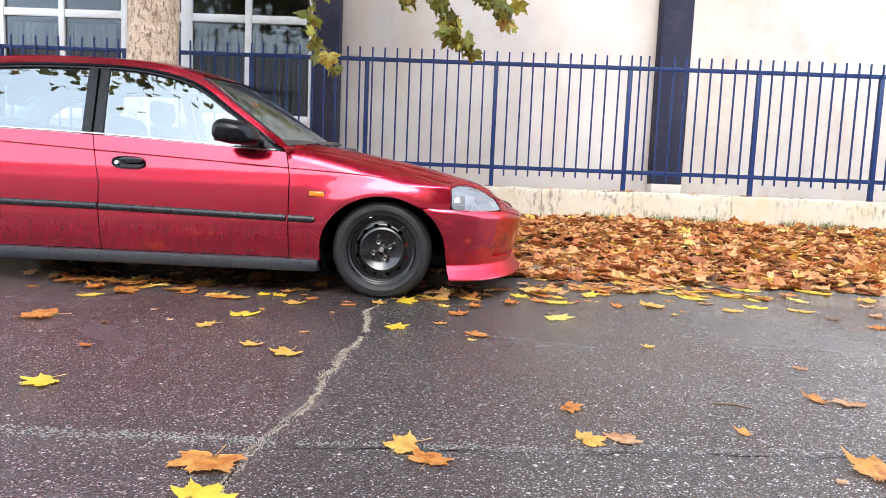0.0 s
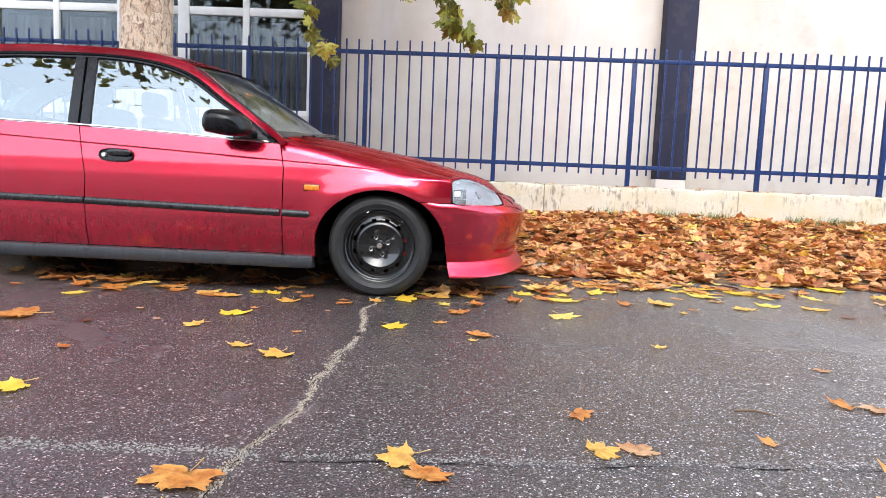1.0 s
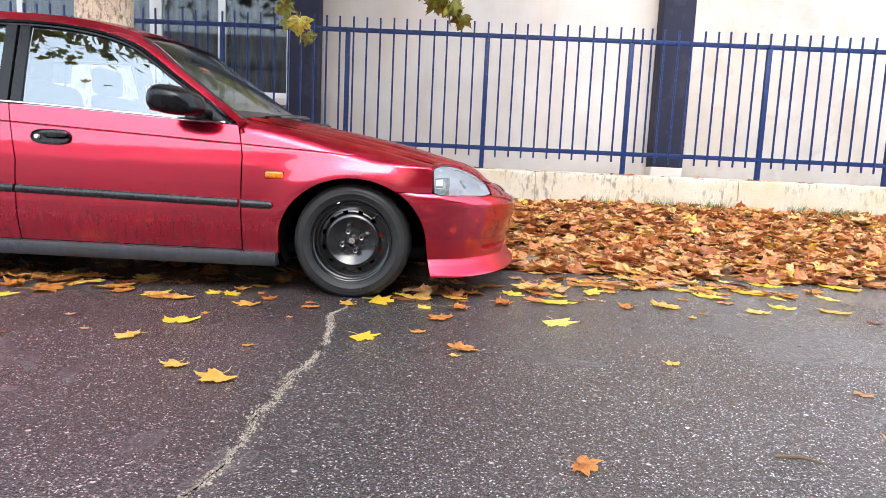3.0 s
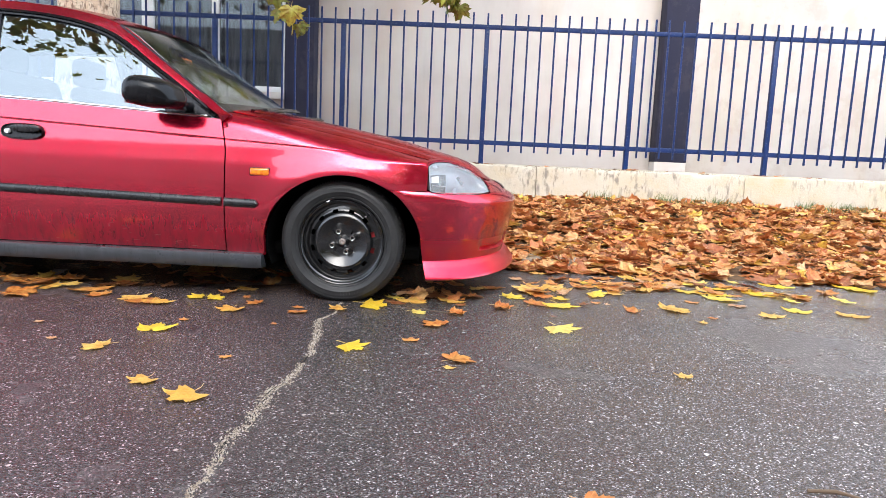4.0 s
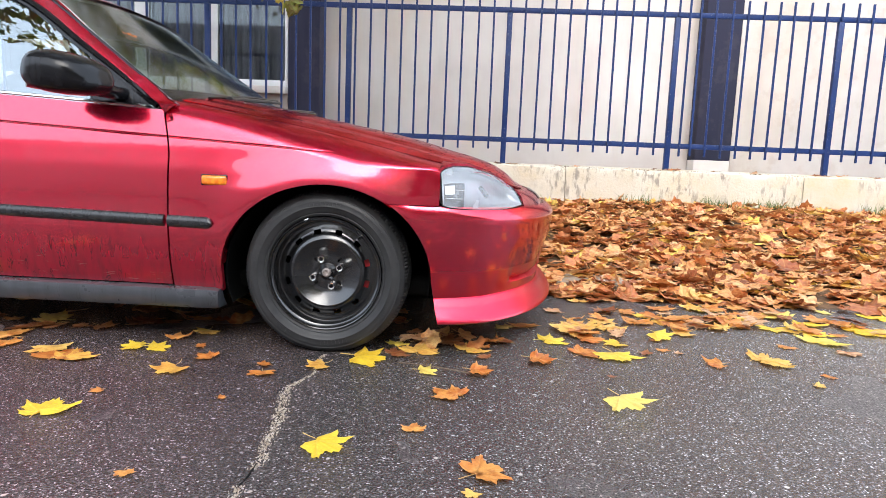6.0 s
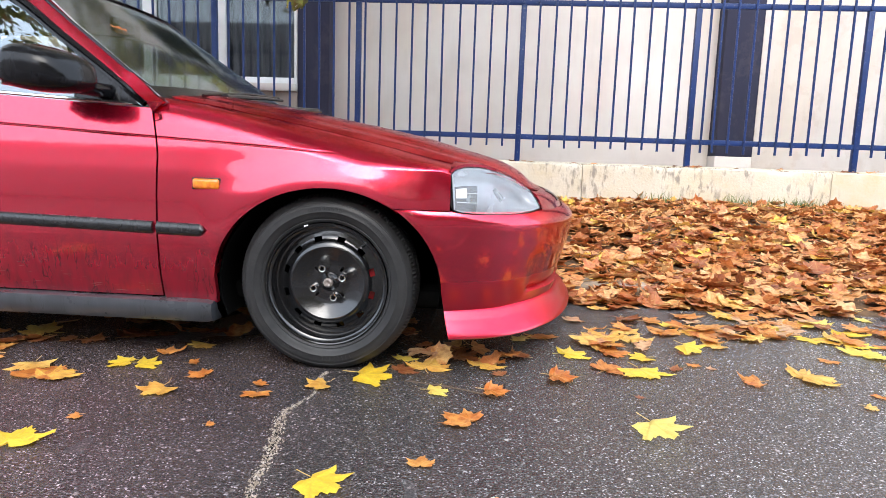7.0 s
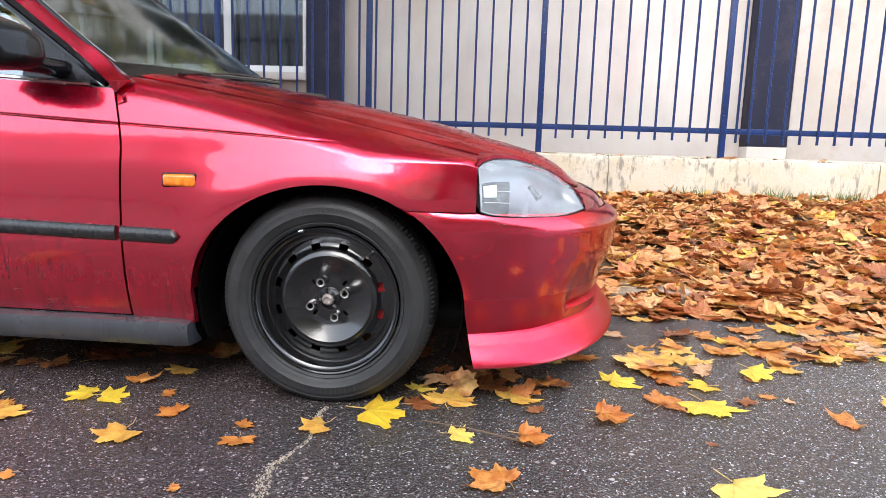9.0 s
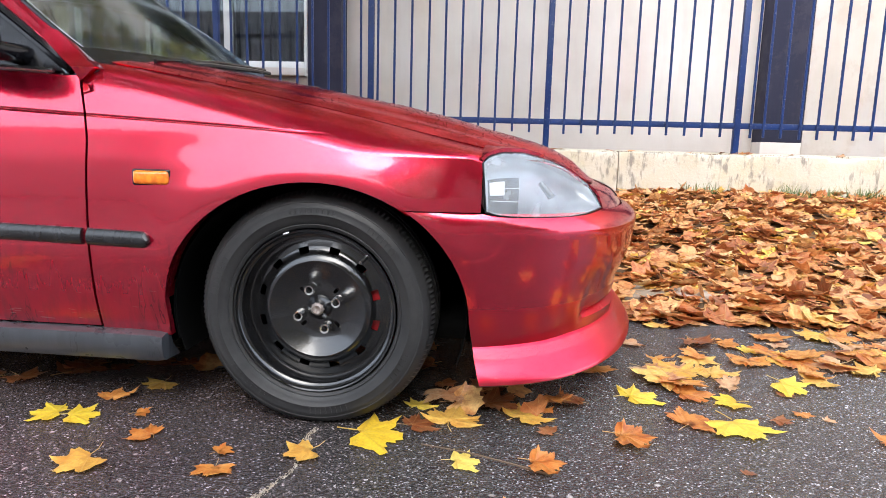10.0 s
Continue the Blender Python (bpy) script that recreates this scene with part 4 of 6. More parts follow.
    for far in (False, True):
        lamp = None

        def flip(bm):
            return mirrored(bm) if far else bm
        housing = grid([[lamp_pt(u, v, -0.002) + Vector((-0.055, 0.085, 0)) * max(0.0, math.sin(math.pi * u) * math.sin(math.pi * v)) ** 0.4 for v in vs] for u, vs in uv])
        lamp = part("headlamp", flip(housing), REFLECTOR, car, "clear grey headlamp wet with drops")
        part("lens", flip(grid([[lamp_pt(u, v, 0.002) for v in vs] for u, vs in uv])), LAMP_GLASS, lamp)
        us = [(i / 30) ** 1.25 for i in range(31)]
        ring = [lamp_pt(u, 0) for u in us] + [lamp_pt(u, 1) for u in us[:-1][::-1]] + [lamp_pt(0, 1 - j / 8) for j in range(1, 8)]
        part("seal", flip(tube(ring + ring[:1], 0.0026, 6)), GLOSS, lamp)
        c = lamp_pt(0.52, 0.52, -0.035)
        part("bulb_shield", flip(tube([c + Vector((-0.012, 0.0, 0.016)), c + Vector((0.014, -0.012, -0.016))], [0.007, 0.0085], 8)), TRIM, lamp)
        part("inner_bezel", flip(grid([[lamp_pt(u, v, -0.013) for v in (0.06, 0.2, 0.36, 0.5, 0.62)] for u in (0.04, 0.12, 0.2, 0.27 )])), SKIRT, lamp, "dark grey inner bezel")
        for v in (0.24, 0.44):
            part("lens_rib", flip(tube([lamp_pt(u, v, -0.006) for u in (0.05, 0.16, 0.27)], 0.0008, 5)), WHITE_TAG, lamp)
        a, b = lamp_pt(0.05, 0.44, -0.006), lamp_pt(0.16, 0.70, -0.006)
        part("side_light", flip(grid([[lamp_pt(u, v, -0.010) for v in (0.34, 0.45, 0.56)] for u in (0.05, 0.10, 0.16)])), WHITE_TAG, lamp, "small white square side light")
    # painted nose panel between the lamps, and the small grille in it
    def nose_pt(y, w, out=0.0):
        """w: 0 at the bumper's upper edge, 1 at the bonnet's front edge."""
        lo, hi = 0.0, 1.0
        for _ in range(24):
            mid = (lo + hi) / 2
            lo, hi = (mid, hi) if front(0.526, mid).y < y else (lo, mid)
        a, b = front(0.526, lo) + Vector((-0.012, 0, 0)), Vector((curve_at(BONNET_X, y) - 0.003, y, curve_at(BONNET_Z, y) - 0.009))
        p = a.lerp(b, w)
        return p + Vector((0.4, -0.2, 0.9)).normalized() * (0.016 * math.sin(math.pi * w) + out)
    rows = [[nose_pt(4.19 + 0.609 * i / 30, w / 6) for i in range(31)] for w in range(7)]
    panel("nose_panel", grid(rows), car, PAINT, depth=0.006)
    rows = [[nose_pt(4.47 + 0.329 * i / 16, w, 0.003) for i in range(17)] for w in (0.18, 0.38, 0.58, 0.76)]
    panel("grille", grid(rows), car, TRIM, depth=0.005)
    # sills
    rows = []
    xs = [-2.64 + i * 0.06 for i in range(32)] + [-0.735, -0.722, -0.716]
    for x in xs:
        e = 1 if x < -0.725 else 0.90
        zc = 0.178
        rows.append([(x, YC - HALF + 0.045, zc + 0.036 * e), (x, NEAR + 0.022, zc + 0.035 * e), (x, NEAR + 0.006, zc + 0.030 * e), (x, NEAR + 0.002, zc + 0.012 * e),
                     (x, NEAR + 0.008, zc - 0.022 * e), (x, NEAR + 0.02, zc - 0.036 * e), (x, NEAR + 0.09, zc - 0.040 * e)])
    rows.append([(-0.712, NEAR + 0.05, 0.178)] * 7)
    panel("side_skirt", grid(rows), car, SKIRT, depth=0.003, label="grey black plastic side skirt")
    # rubbing strips
    def strip_bm(x0, x1, zc0, zc1, h=0.0205, round_front=True):
        rows = []
        n = 24
        for i in range(n + 1):
            x = x0 + (x1 - x0) * i / n
            if round_front and x > x1 - h:
                e = math.sqrt(max(0.02, 1 - ((x - x1 + h) / h) ** 2))
            else:
                e = 1
            z = zc0 + (zc1 - zc0) * i / n
            y = skin(x, z).y
            hh = h * e
            rows.append([(x, y + 0.003, z + hh), (x, y - 0.004, z + hh * 0.95), (x, y - 0.009, z + hh * 0.66), (x, y - 0.013, z + hh * 0.15), (x, y - 0.013, z - hh * 0.30), (x, y - 0.009, z - hh * 0.80), (x, y - 0.004, z - hh * 0.97), (x, y + 0.003, z - hh)])
        rows.insert(0, [(x0, skin(x0, zc0).y + 0.002, zc0)] * 8)
        rows.append([(x1, skin(x1, zc1).y + 0.002, zc1)] * 8)
        return grid(rows)
    panel("front_door_moulding", strip_bm(-1.972, -0.897, 0.464, 0.443, round_front=False), car, TRIM, depth=0.002)
    panel("rear_door_moulding", strip_bm(-2.66, -1.984, 0.470, 0.4645, round_front=False), car, TRIM, depth=0.002)
    panel("wing_moulding", strip_bm(-0.883, -0.730, 0.4425, 0.440), car, TRIM, depth=0.002)
    # side repeater lamp
    for far in (False, True):
        y = skin(-0.73, 0.585).y
        bm = boxed((-0.768, y - 0.009, 0.568), (-0.682, y + 0.01, 0.600), 0.008, 3)
        rep = part("side_repeater", mirrored(bm) if far else bm, AMBER, car, "amber side repeater lamp")
        bm = boxed((-0.772, y - 0.003, 0.564), (-0.678, y + 0.01, 0.604), 0.006, 2)
        part("gasket", mirrored(bm) if far else bm, GLOSS, rep)
    # door handles
    for x0 in (-1.905, -2.86):
        for far in (False, True):
            y = skin(x0 + 0.1, 0.718).y
            bm = oval(x0 + 0.096, 0.718, 0.096, 0.036, [(1.0, y + 0.015), (1.0, y - 0.008), (0.95, y - 0.014), (0.87, y - 0.013), (0.80, y - 0.006), (0.4, y - 0.005)])
            for v in bm.verts:
                v.co.y += skin(x0 + 0.1, v.co.z).y - y
            cup = part("door_handle", mirrored(bm) if far else bm, GLOSS, car, "black door handle with key lock")
            bm = oval(x0 + 0.116, 0.731, 0.070, 0.017, [(1.0, y + 0.006), (1.0, y - 0.014), (0.9, y - 0.022), (0.6, y - 0.024)])
            part("grip", mirrored(bm) if far else bm, TRIM, cup)
            # white colour stands in for the glint of the metal lock
            bm = revolve([(0.0, -0.020), (0.010, -0.020), (0.012, -0.004)], (x0 + 0.032, y, 0.716), steps=20)
            part("lock", mirrored(bm) if far else bm, WHITE_TAG, cup)
    # lower body behind, boot and rear
    bm = sheet(-3.86, -2.951, lambda x: 0.24, lambda x: curve_at([(-3.9, 0.90), (-3.5, 0.915), (-2.9, belt(-2.9))], x) - 0.004)
    panel("rear_quarter", bm, car, PAINT)
    rows = []
    for j in range(21):
        y = 4.05 + (2 * YC - 8.10) * j / 20
        dy = abs(y - YC) / 0.75
        rows.append([(x, y, z + 0.02 * (1 - dy ** 2)) for x, z in ((-3.45, 0.935), (-3.6, 0.935), (-3.75, 0.93), (-3.85, 0.90), (-3.875, 0.80), (-3.88, 0.62), (-3.92, 0.56), (-3.93, 0.40), (-3.90, 0.28))])
    panel("boot_and_rear_bumper", grid(rows), car, PAINT, both=False)
    for far in (False, True):
        bm = boxed((-3.885, 4.02, 0.64), (-3.80, 4.32, 0.80), 0.02, 3)
        part("tail_lamp", mirrored(bm) if far else bm, TAIL_RED, car)
    # under-body and wheel wells, in the near-black colour that deepens their shade
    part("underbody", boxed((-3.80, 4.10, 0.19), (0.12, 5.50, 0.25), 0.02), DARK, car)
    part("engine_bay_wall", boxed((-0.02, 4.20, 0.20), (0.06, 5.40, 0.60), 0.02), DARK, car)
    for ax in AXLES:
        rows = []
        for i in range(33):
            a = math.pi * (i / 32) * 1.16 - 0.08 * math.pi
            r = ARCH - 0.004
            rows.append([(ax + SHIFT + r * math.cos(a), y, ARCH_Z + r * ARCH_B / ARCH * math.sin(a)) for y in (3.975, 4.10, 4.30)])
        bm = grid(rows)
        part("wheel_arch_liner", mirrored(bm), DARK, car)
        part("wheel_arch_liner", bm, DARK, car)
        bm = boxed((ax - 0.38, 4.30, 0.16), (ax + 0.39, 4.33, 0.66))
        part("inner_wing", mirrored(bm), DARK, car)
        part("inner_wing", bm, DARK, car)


def oval(cx, cz, a, b, rings):
    """A rounded plate facing the road; rings: share of its size and y."""
    n = 40
    rows = []
    for k, y in rings:
        row = []
        for i in range(n):
            c, d = math.cos(2 * math.pi * i / n), math.sin(2 * math.pi * i / n)
            row.append((cx + math.copysign(abs(c) ** 0.6, c) * (a - b * (1 - k)), y, cz + math.copysign(abs(d) ** 0.75, d) * b * k))
        rows.append(row)
    bm = bmesh.new()
    vs = [[bm.verts.new(p) for p in r] for r in rows]
    for r, q in zip(vs, vs[1:]):
        for i in range(n):
            bm.faces.new((r[i], r[(i + 1) % n], q[(i + 1) % n], q[i]))
    bm.faces.new(vs[-1])
    bmesh.ops.recalc_face_normals(bm, faces=bm.faces[:])
    return bm


def build_underside(car):
    """Floor pans added to keep light from under the car, and near-black liners of the wheel arches."""
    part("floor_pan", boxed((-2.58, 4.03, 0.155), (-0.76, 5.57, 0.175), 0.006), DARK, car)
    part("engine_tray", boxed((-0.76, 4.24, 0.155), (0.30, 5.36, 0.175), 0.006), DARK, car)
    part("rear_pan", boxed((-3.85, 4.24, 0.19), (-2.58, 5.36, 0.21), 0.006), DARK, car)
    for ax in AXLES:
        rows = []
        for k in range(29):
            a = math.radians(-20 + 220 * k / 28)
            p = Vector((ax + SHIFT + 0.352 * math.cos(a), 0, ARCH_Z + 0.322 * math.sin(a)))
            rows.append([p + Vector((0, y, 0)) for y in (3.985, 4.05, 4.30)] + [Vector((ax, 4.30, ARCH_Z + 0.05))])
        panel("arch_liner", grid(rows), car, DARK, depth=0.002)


def build_greenhouse(car):
    # painted window frames: roof rail, front and rear pillars
    rows = []
    n = 70
    for i in range(n + 1):
        t = i / n
        xo = -0.872 + (-3.78 + 0.872) * t
        zo = roof_edge(xo)
        xi = -0.952 + (-3.40 + 0.952) * t
        zi = glass_edge(xi)
        if t > 0.8:
            zi = max(zi, 0.93)
        o, q = Vector((xo, glass_y(zo) + 0.012 + 0.042 * max(0, 1 - t / 0.05), zo)), Vector((xi, glass_y(zi) - 0.004, zi + 0.003))
        inner = o.copy()
        foot = max(0.0, 1 - t / 0.06) ** 1.5              # the pillar swells out to meet the door and the wing
        o.y -= 0.096 * foot
        m1, m2 = q.lerp(o, 0.35) + Vector((0, -0.006 - 0.030 * foot, 0)), q.lerp(o, 0.75) + Vector((0, -0.003 - 0.008 * foot, 0))
        if i == 0:                                    # the foot of the pillar runs down behind the door
            tip = Vector((-0.911, skin(-0.911, 0.800).y + 0.003, 0.800))
            whole = [q + Vector((0, 0.014, 0)), q, m1, m2, o, inner]
            for k in (1.0, 0.8, 0.5, 0.2):
                rows.append([p.lerp(tip, k) for p in whole])
        rows.append([q + Vector((0, 0.014, 0)), q, m1, m2, o, inner])
    panel("pillar_lining", grid([[p + Vector((0, 0.016, 0)) for p in r] for r in rows]), car, LINING, depth=0.004)
    panel("roof_rail", grid(rows), car, PAINT, depth=0.010)
    trim = [[r[1] + Vector((0, -0.003, 0)), r[1].lerp(r[4], 0.08) + Vector((0, -0.012, 0)), r[1].lerp(r[4], 0.28) + Vector((0, -0.012, 0)), r[1].lerp(r[4], 0.33) + Vector((0, -0.002, 0))] for r in rows[4:]]
    # near-black block standing in for the shade inside the door gap
    panel("door_gap_seal", boxed((-0.935, 3.996, 0.62), (-0.868, 4.03, 0.808), 0.004), car, DARK, depth=0)
    panel("window_trim", grid(trim), car, GLOSS, depth=0.003)
    # black seal round the side windows
    ring = []
    for i in range(61):
        x = -0.952 + (-3.40 + 0.952) * i / 60
        z = glass_edge(x)
        ring.append(Vector((x, glass_y(z) - 0.006, z - 0.004)))
    panel("window_seal", tube(ring, 0.008, 6), car, GLOSS, depth=0)
    low = [Vector((x, skin(x, belt(x) - 0.004).y - 0.002, belt(x) + 0.004)) for x in [-3.1 + 0.07 * i for i in range(30)] + [-0.975]]
    panel("belt_moulding", tube(low, 0.0055, 6), car, CHROME, depth=0, label="thin bright belt moulding")
    # sashes: central pillar trims
    for x0, x1 in ((-2.128, -2.064), (-2.056, -1.996)):
        rows = []
        for k in range(9):
            t = k / 8
            z = 0.872 + (1.276 - 0.872) * t
            lean = 0.035 * t
            rows.append([(x0 - lean, glass_y(z) + 0.006, z), (x0 - lean + 0.004, glass_y(z) - 0.009, z), (x1 - lean - 0.004, glass_y(z) - 0.009, z), (x1 - lean, glass_y(z) + 0.006, z)])
        panel("pillar_trim", grid(rows), car, GLOSS, depth=0.003)
    # side glass
    for name, x0, x1 in (("front_window", -2.01, -0.96), ("rear_window", -3.12, -2.115)):
        rows = []
        for i in range(31):
            x = x0 + (x1 - x0) * i / 30
            a, b = belt(x) - 0.01, max(belt(x) - 0.008, glass_edge(x) + 0.002)
            rows.append([(x - 0.035 * k / 8 * (1 if name == "front_window" and i < 3 else 0), glass_y(a + (b - a) * k / 8) + 0.004 - 0.012 * math.sin(math.pi * k / 8) * 0.3, a + (b - a) * k / 8) for k in range(9)])
        bm = grid(rows)
        panel(name, bm, car, CAR_GLASS, depth=0)
    # roof skin
    rows = []
    for i in range(31):
        x = -1.475 + (-3.25 + 1.475) * i / 30
        z = roof_edge(x)
        y0 = glass_y(z) + 0.010
        bow = 0.055 if -3.0 < x < -1.7 else 0.045
        r = []
        for k in range(25):
            t = k / 24
            y = y0 + (2 * YC - 2 * y0) * t
            d = abs(2 * t - 1)
            r.append((x + 0.108 * (1 - d ** 2.2) * max(0, 1 - i / 8), y, z + (0.024 + (bow - 0.024) * min(1, i / 7)) * (1 - d ** 2.3)))
        rows.append(r)
    bm = grid(rows)
    bmesh.ops.recalc_face_normals(bm, faces=bm.faces[:])
    part("roof_panel", bm, PAINT, car)
    bm = grid([[Vector(p) + Vector((0, 0, -0.022)) for p in r[1:-1]] for r in rows])
    part("head_lining", bm, LINING, car)
    # windscreen, bowed forwards
    def screen(x_of, z_of, bow, n=20):
        rows = []
        for i in range(n + 1):
            t = i / n
            x, z = x_of(t), z_of(t)
            y0 = glass_y(z) + 0.014 + 0.042 * max(0, 1 - t / 0.3) ** 2
            r = []
            for k in range(25):
                s = k / 24
                d = abs(2 * s - 1)
                r.append((x + bow(t) * (1 - d ** 2.2), y0 + (2 * YC - 2 * y0) * s, z + 0.022 * (1 - d ** 2.2)))
            rows.append(r)
        return grid(rows)
    zs = lambda t: 0.832 + (1.238 - 0.832) * t
    xs = lambda t: curve_at([(0.832, -0.892), (1.07, -1.228), (1.238, -1.468)], zs(t))
    part("windscreen", screen(xs, zs, lambda t: 0.125 - 0.02 * t), SCREEN_GLASS, car, "wet greenish windscreen")
    band = screen(lambda t: xs(0.13 * t) + 0.003, lambda t: zs(0.13 * t) + 0.003, lambda t: 0.125 - 0.0026 * t, 4)
    part("windscreen_band", band, GLOSS, car, "black band along the foot of the windscreen")
    zr = lambda t: 0.93 + (1.25 - 0.93) * t
    xr = lambda t: -3.70 + (-3.22 + 3.70) * t
    part("rear_screen", screen(xr, zr, lambda t: -0.06), SCREEN_GLASS, car)
    edge = [Vector((xs(t), glass_y(zs(t)) + 0.010 + 0.042 * max(0, 1 - t / 0.3) ** 2, zs(t) + 0.002)) for t in [i / 20 for i in range(21)]]
    panel("windscreen_seal", tube(edge, 0.0055, 6), car, GLOSS, depth=0)
    # cowl and wipers
    rows = []
    for k in range(25):
        s = k / 24
        d = abs(2 * s - 1)
        y = 4.10 + (2 * YC - 8.20) * s
        x = -0.885 + 0.165 * (1 - d ** 2.1)
        z = curve_at([(0, 0.880), (0.6, 0.868), (1.0, 0.832)], d)
        rows.append([(x - 0.055, y, z + 0.012), (x - 0.02, y, z + 0.010), (x + 0.012, y, z + 0.004), (x + 0.02, y, z - 0.03)])
    part("cowl", grid(rows), TRIM, car)
    for y0 in (4.30, 4.95):
        arm = [Vector((-0.80, y0 - 0.02, 0.872)), Vector((-0.79, y0 + 0.08, 0.886)), Vector((-0.775, y0 + 0.35, 0.905)), Vector((-0.765, y0 + 0.50, 0.912))]
        wiper = part("wiper", tube(arm, [0.012, 0.009, 0.007, 0.006], 8), GLOSS, car)
        part("blade", tube([Vector((-0.84, y0 - 0.12, 0.872)), Vector((-0.79, y0 + 0.15, 0.902)), Vector((-0.775, y0 + 0.48, 0.92))], 0.006, 6), GLOSS, wiper)
        part("pivot_cap", revolve([(0, -0.012), (0.014, -0.010), (0.016, 0.012), (0, 0.014)], (-0.80, y0 - 0.02, 0.874), steps=14), GLOSS, wiper)
    # door mirrors
    for far in (False, True):
        bm = bmesh.new()
        bmesh.ops.create_uvsphere(bm, u_segments=32, v_segments=20, radius=1)
        for v in bm.verts:
            x, y, z = v.co
            px = math.copysign(abs(x) ** 0.62, x)
            py = math.copysign(abs(y) ** 0.75, y)
            pz = math.copysign(abs(z) ** 0.66, z)
            v.co = Vector((-1.148 + px * (0.106 - 0.012 * pz) + 0.03 * py, 3.835 + py * 0.085, 0.903 + pz * 0.066 * (1 - 0.18 * max(0, px)) - 0.012 * px))
        mir = part("door_mirror", mirrored(bm) if far else bm, GLOSS, car, "black plastic door mirror wet with drops")
        bm = tube([Vector((-1.11, 3.86, 0.876)), Vector((-1.085, 3.94, 0.862)), Vector((-1.07, 4.03, 0.858))], [0.034, 0.022, 0.024], 12)
        part("mirror_arm", mirrored(bm) if far else bm, GLOSS, mir)
        tri = [(-1.185, 0.838), (-0.968, 0.824), (-0.985, 0.838), (-1.06, 0.890), (-1.185, 0.972)]
        bm = bmesh.new()
        f = bm.faces.new([bm.verts.new((x, glass_y(z) - 0.014, z)) for x, z in tri])
        bmesh.ops.recalc_face_normals(bm, faces=bm.faces[:])
        bmesh.ops.solidify(bm, geom=bm.faces[:], thickness=0.014)
        part("mirror_base", mirrored(bm) if far else bm, GLOSS, mir)
        bm = boxed((-1.252, 3.78, 0.852), (-1.246, 3.89, 0.952), 0.002)
        part("mirror_glass", mirrored(bm) if far else bm, CHROME, mir)
    # cabin: seats, dashboard, wheel
    part("dashboard", boxed((-1.30, 4.10, 0.55), (-0.90, 5.50, 0.825), 0.05, 3), TRIM, car)
    for y0 in (4.16, 4.92):
        bm = box(box(bmesh.new(), (-1.95, y0, 0.40), (-1.42, y0 + 0.50, 0.52), 0.05, 3), (-2.08, y0, 0.46), (-1.94, y0 + 0.50, 1.02), 0.05, 3)
        for v in bm.verts:
            if v.co.z > 0.55:
                v.co.x -= (v.co.z - 0.55) * 0.25
        seat = part("seat", bm, FABRIC, car, "grey cloth front seat")
        bm = boxed((-2.24, y0 + 0.12, 1.03), (-2.14, y0 + 0.38, 1.20), 0.04, 3)
        part("headrest", bm, FABRIC, seat)
    part("rear_seat", boxed((-3.10, 4.10, 0.42), (-2.75, 5.50, 0.98), 0.08, 3), FABRIC, car)
    rows = []
    ring = [Vector((-1.46 + 0.06 * math.cos(a), 5.17 + 0.18 * math.sin(a), 0.80 + 0.17 * math.cos(a))) for a in [2 * math.pi * i / 32 for i in range(33)]]
    part("steering_wheel", tube(ring, 0.014, 8), TRIM, car)
    part("parcel_shelf", boxed((-3.65, 4.15, 0.90), (-3.05, 5.45, 0.92), 0.005), TRIM, car)
    part("cabin_floor", boxed((-3.4, 4.05, 0.26), (-0.95, 5.55, 0.30), 0.01), DARK, car)
    part("bulkhead", boxed((-0.97, 4.10, 0.30), (-0.93, 5.50, 0.80), 0.01), DARK, car)
    part("rear_view_mirror", boxed((-1.47, 4.69, 1.17), (-1.45, 4.91, 1.23), 0.008), GLOSS, car)


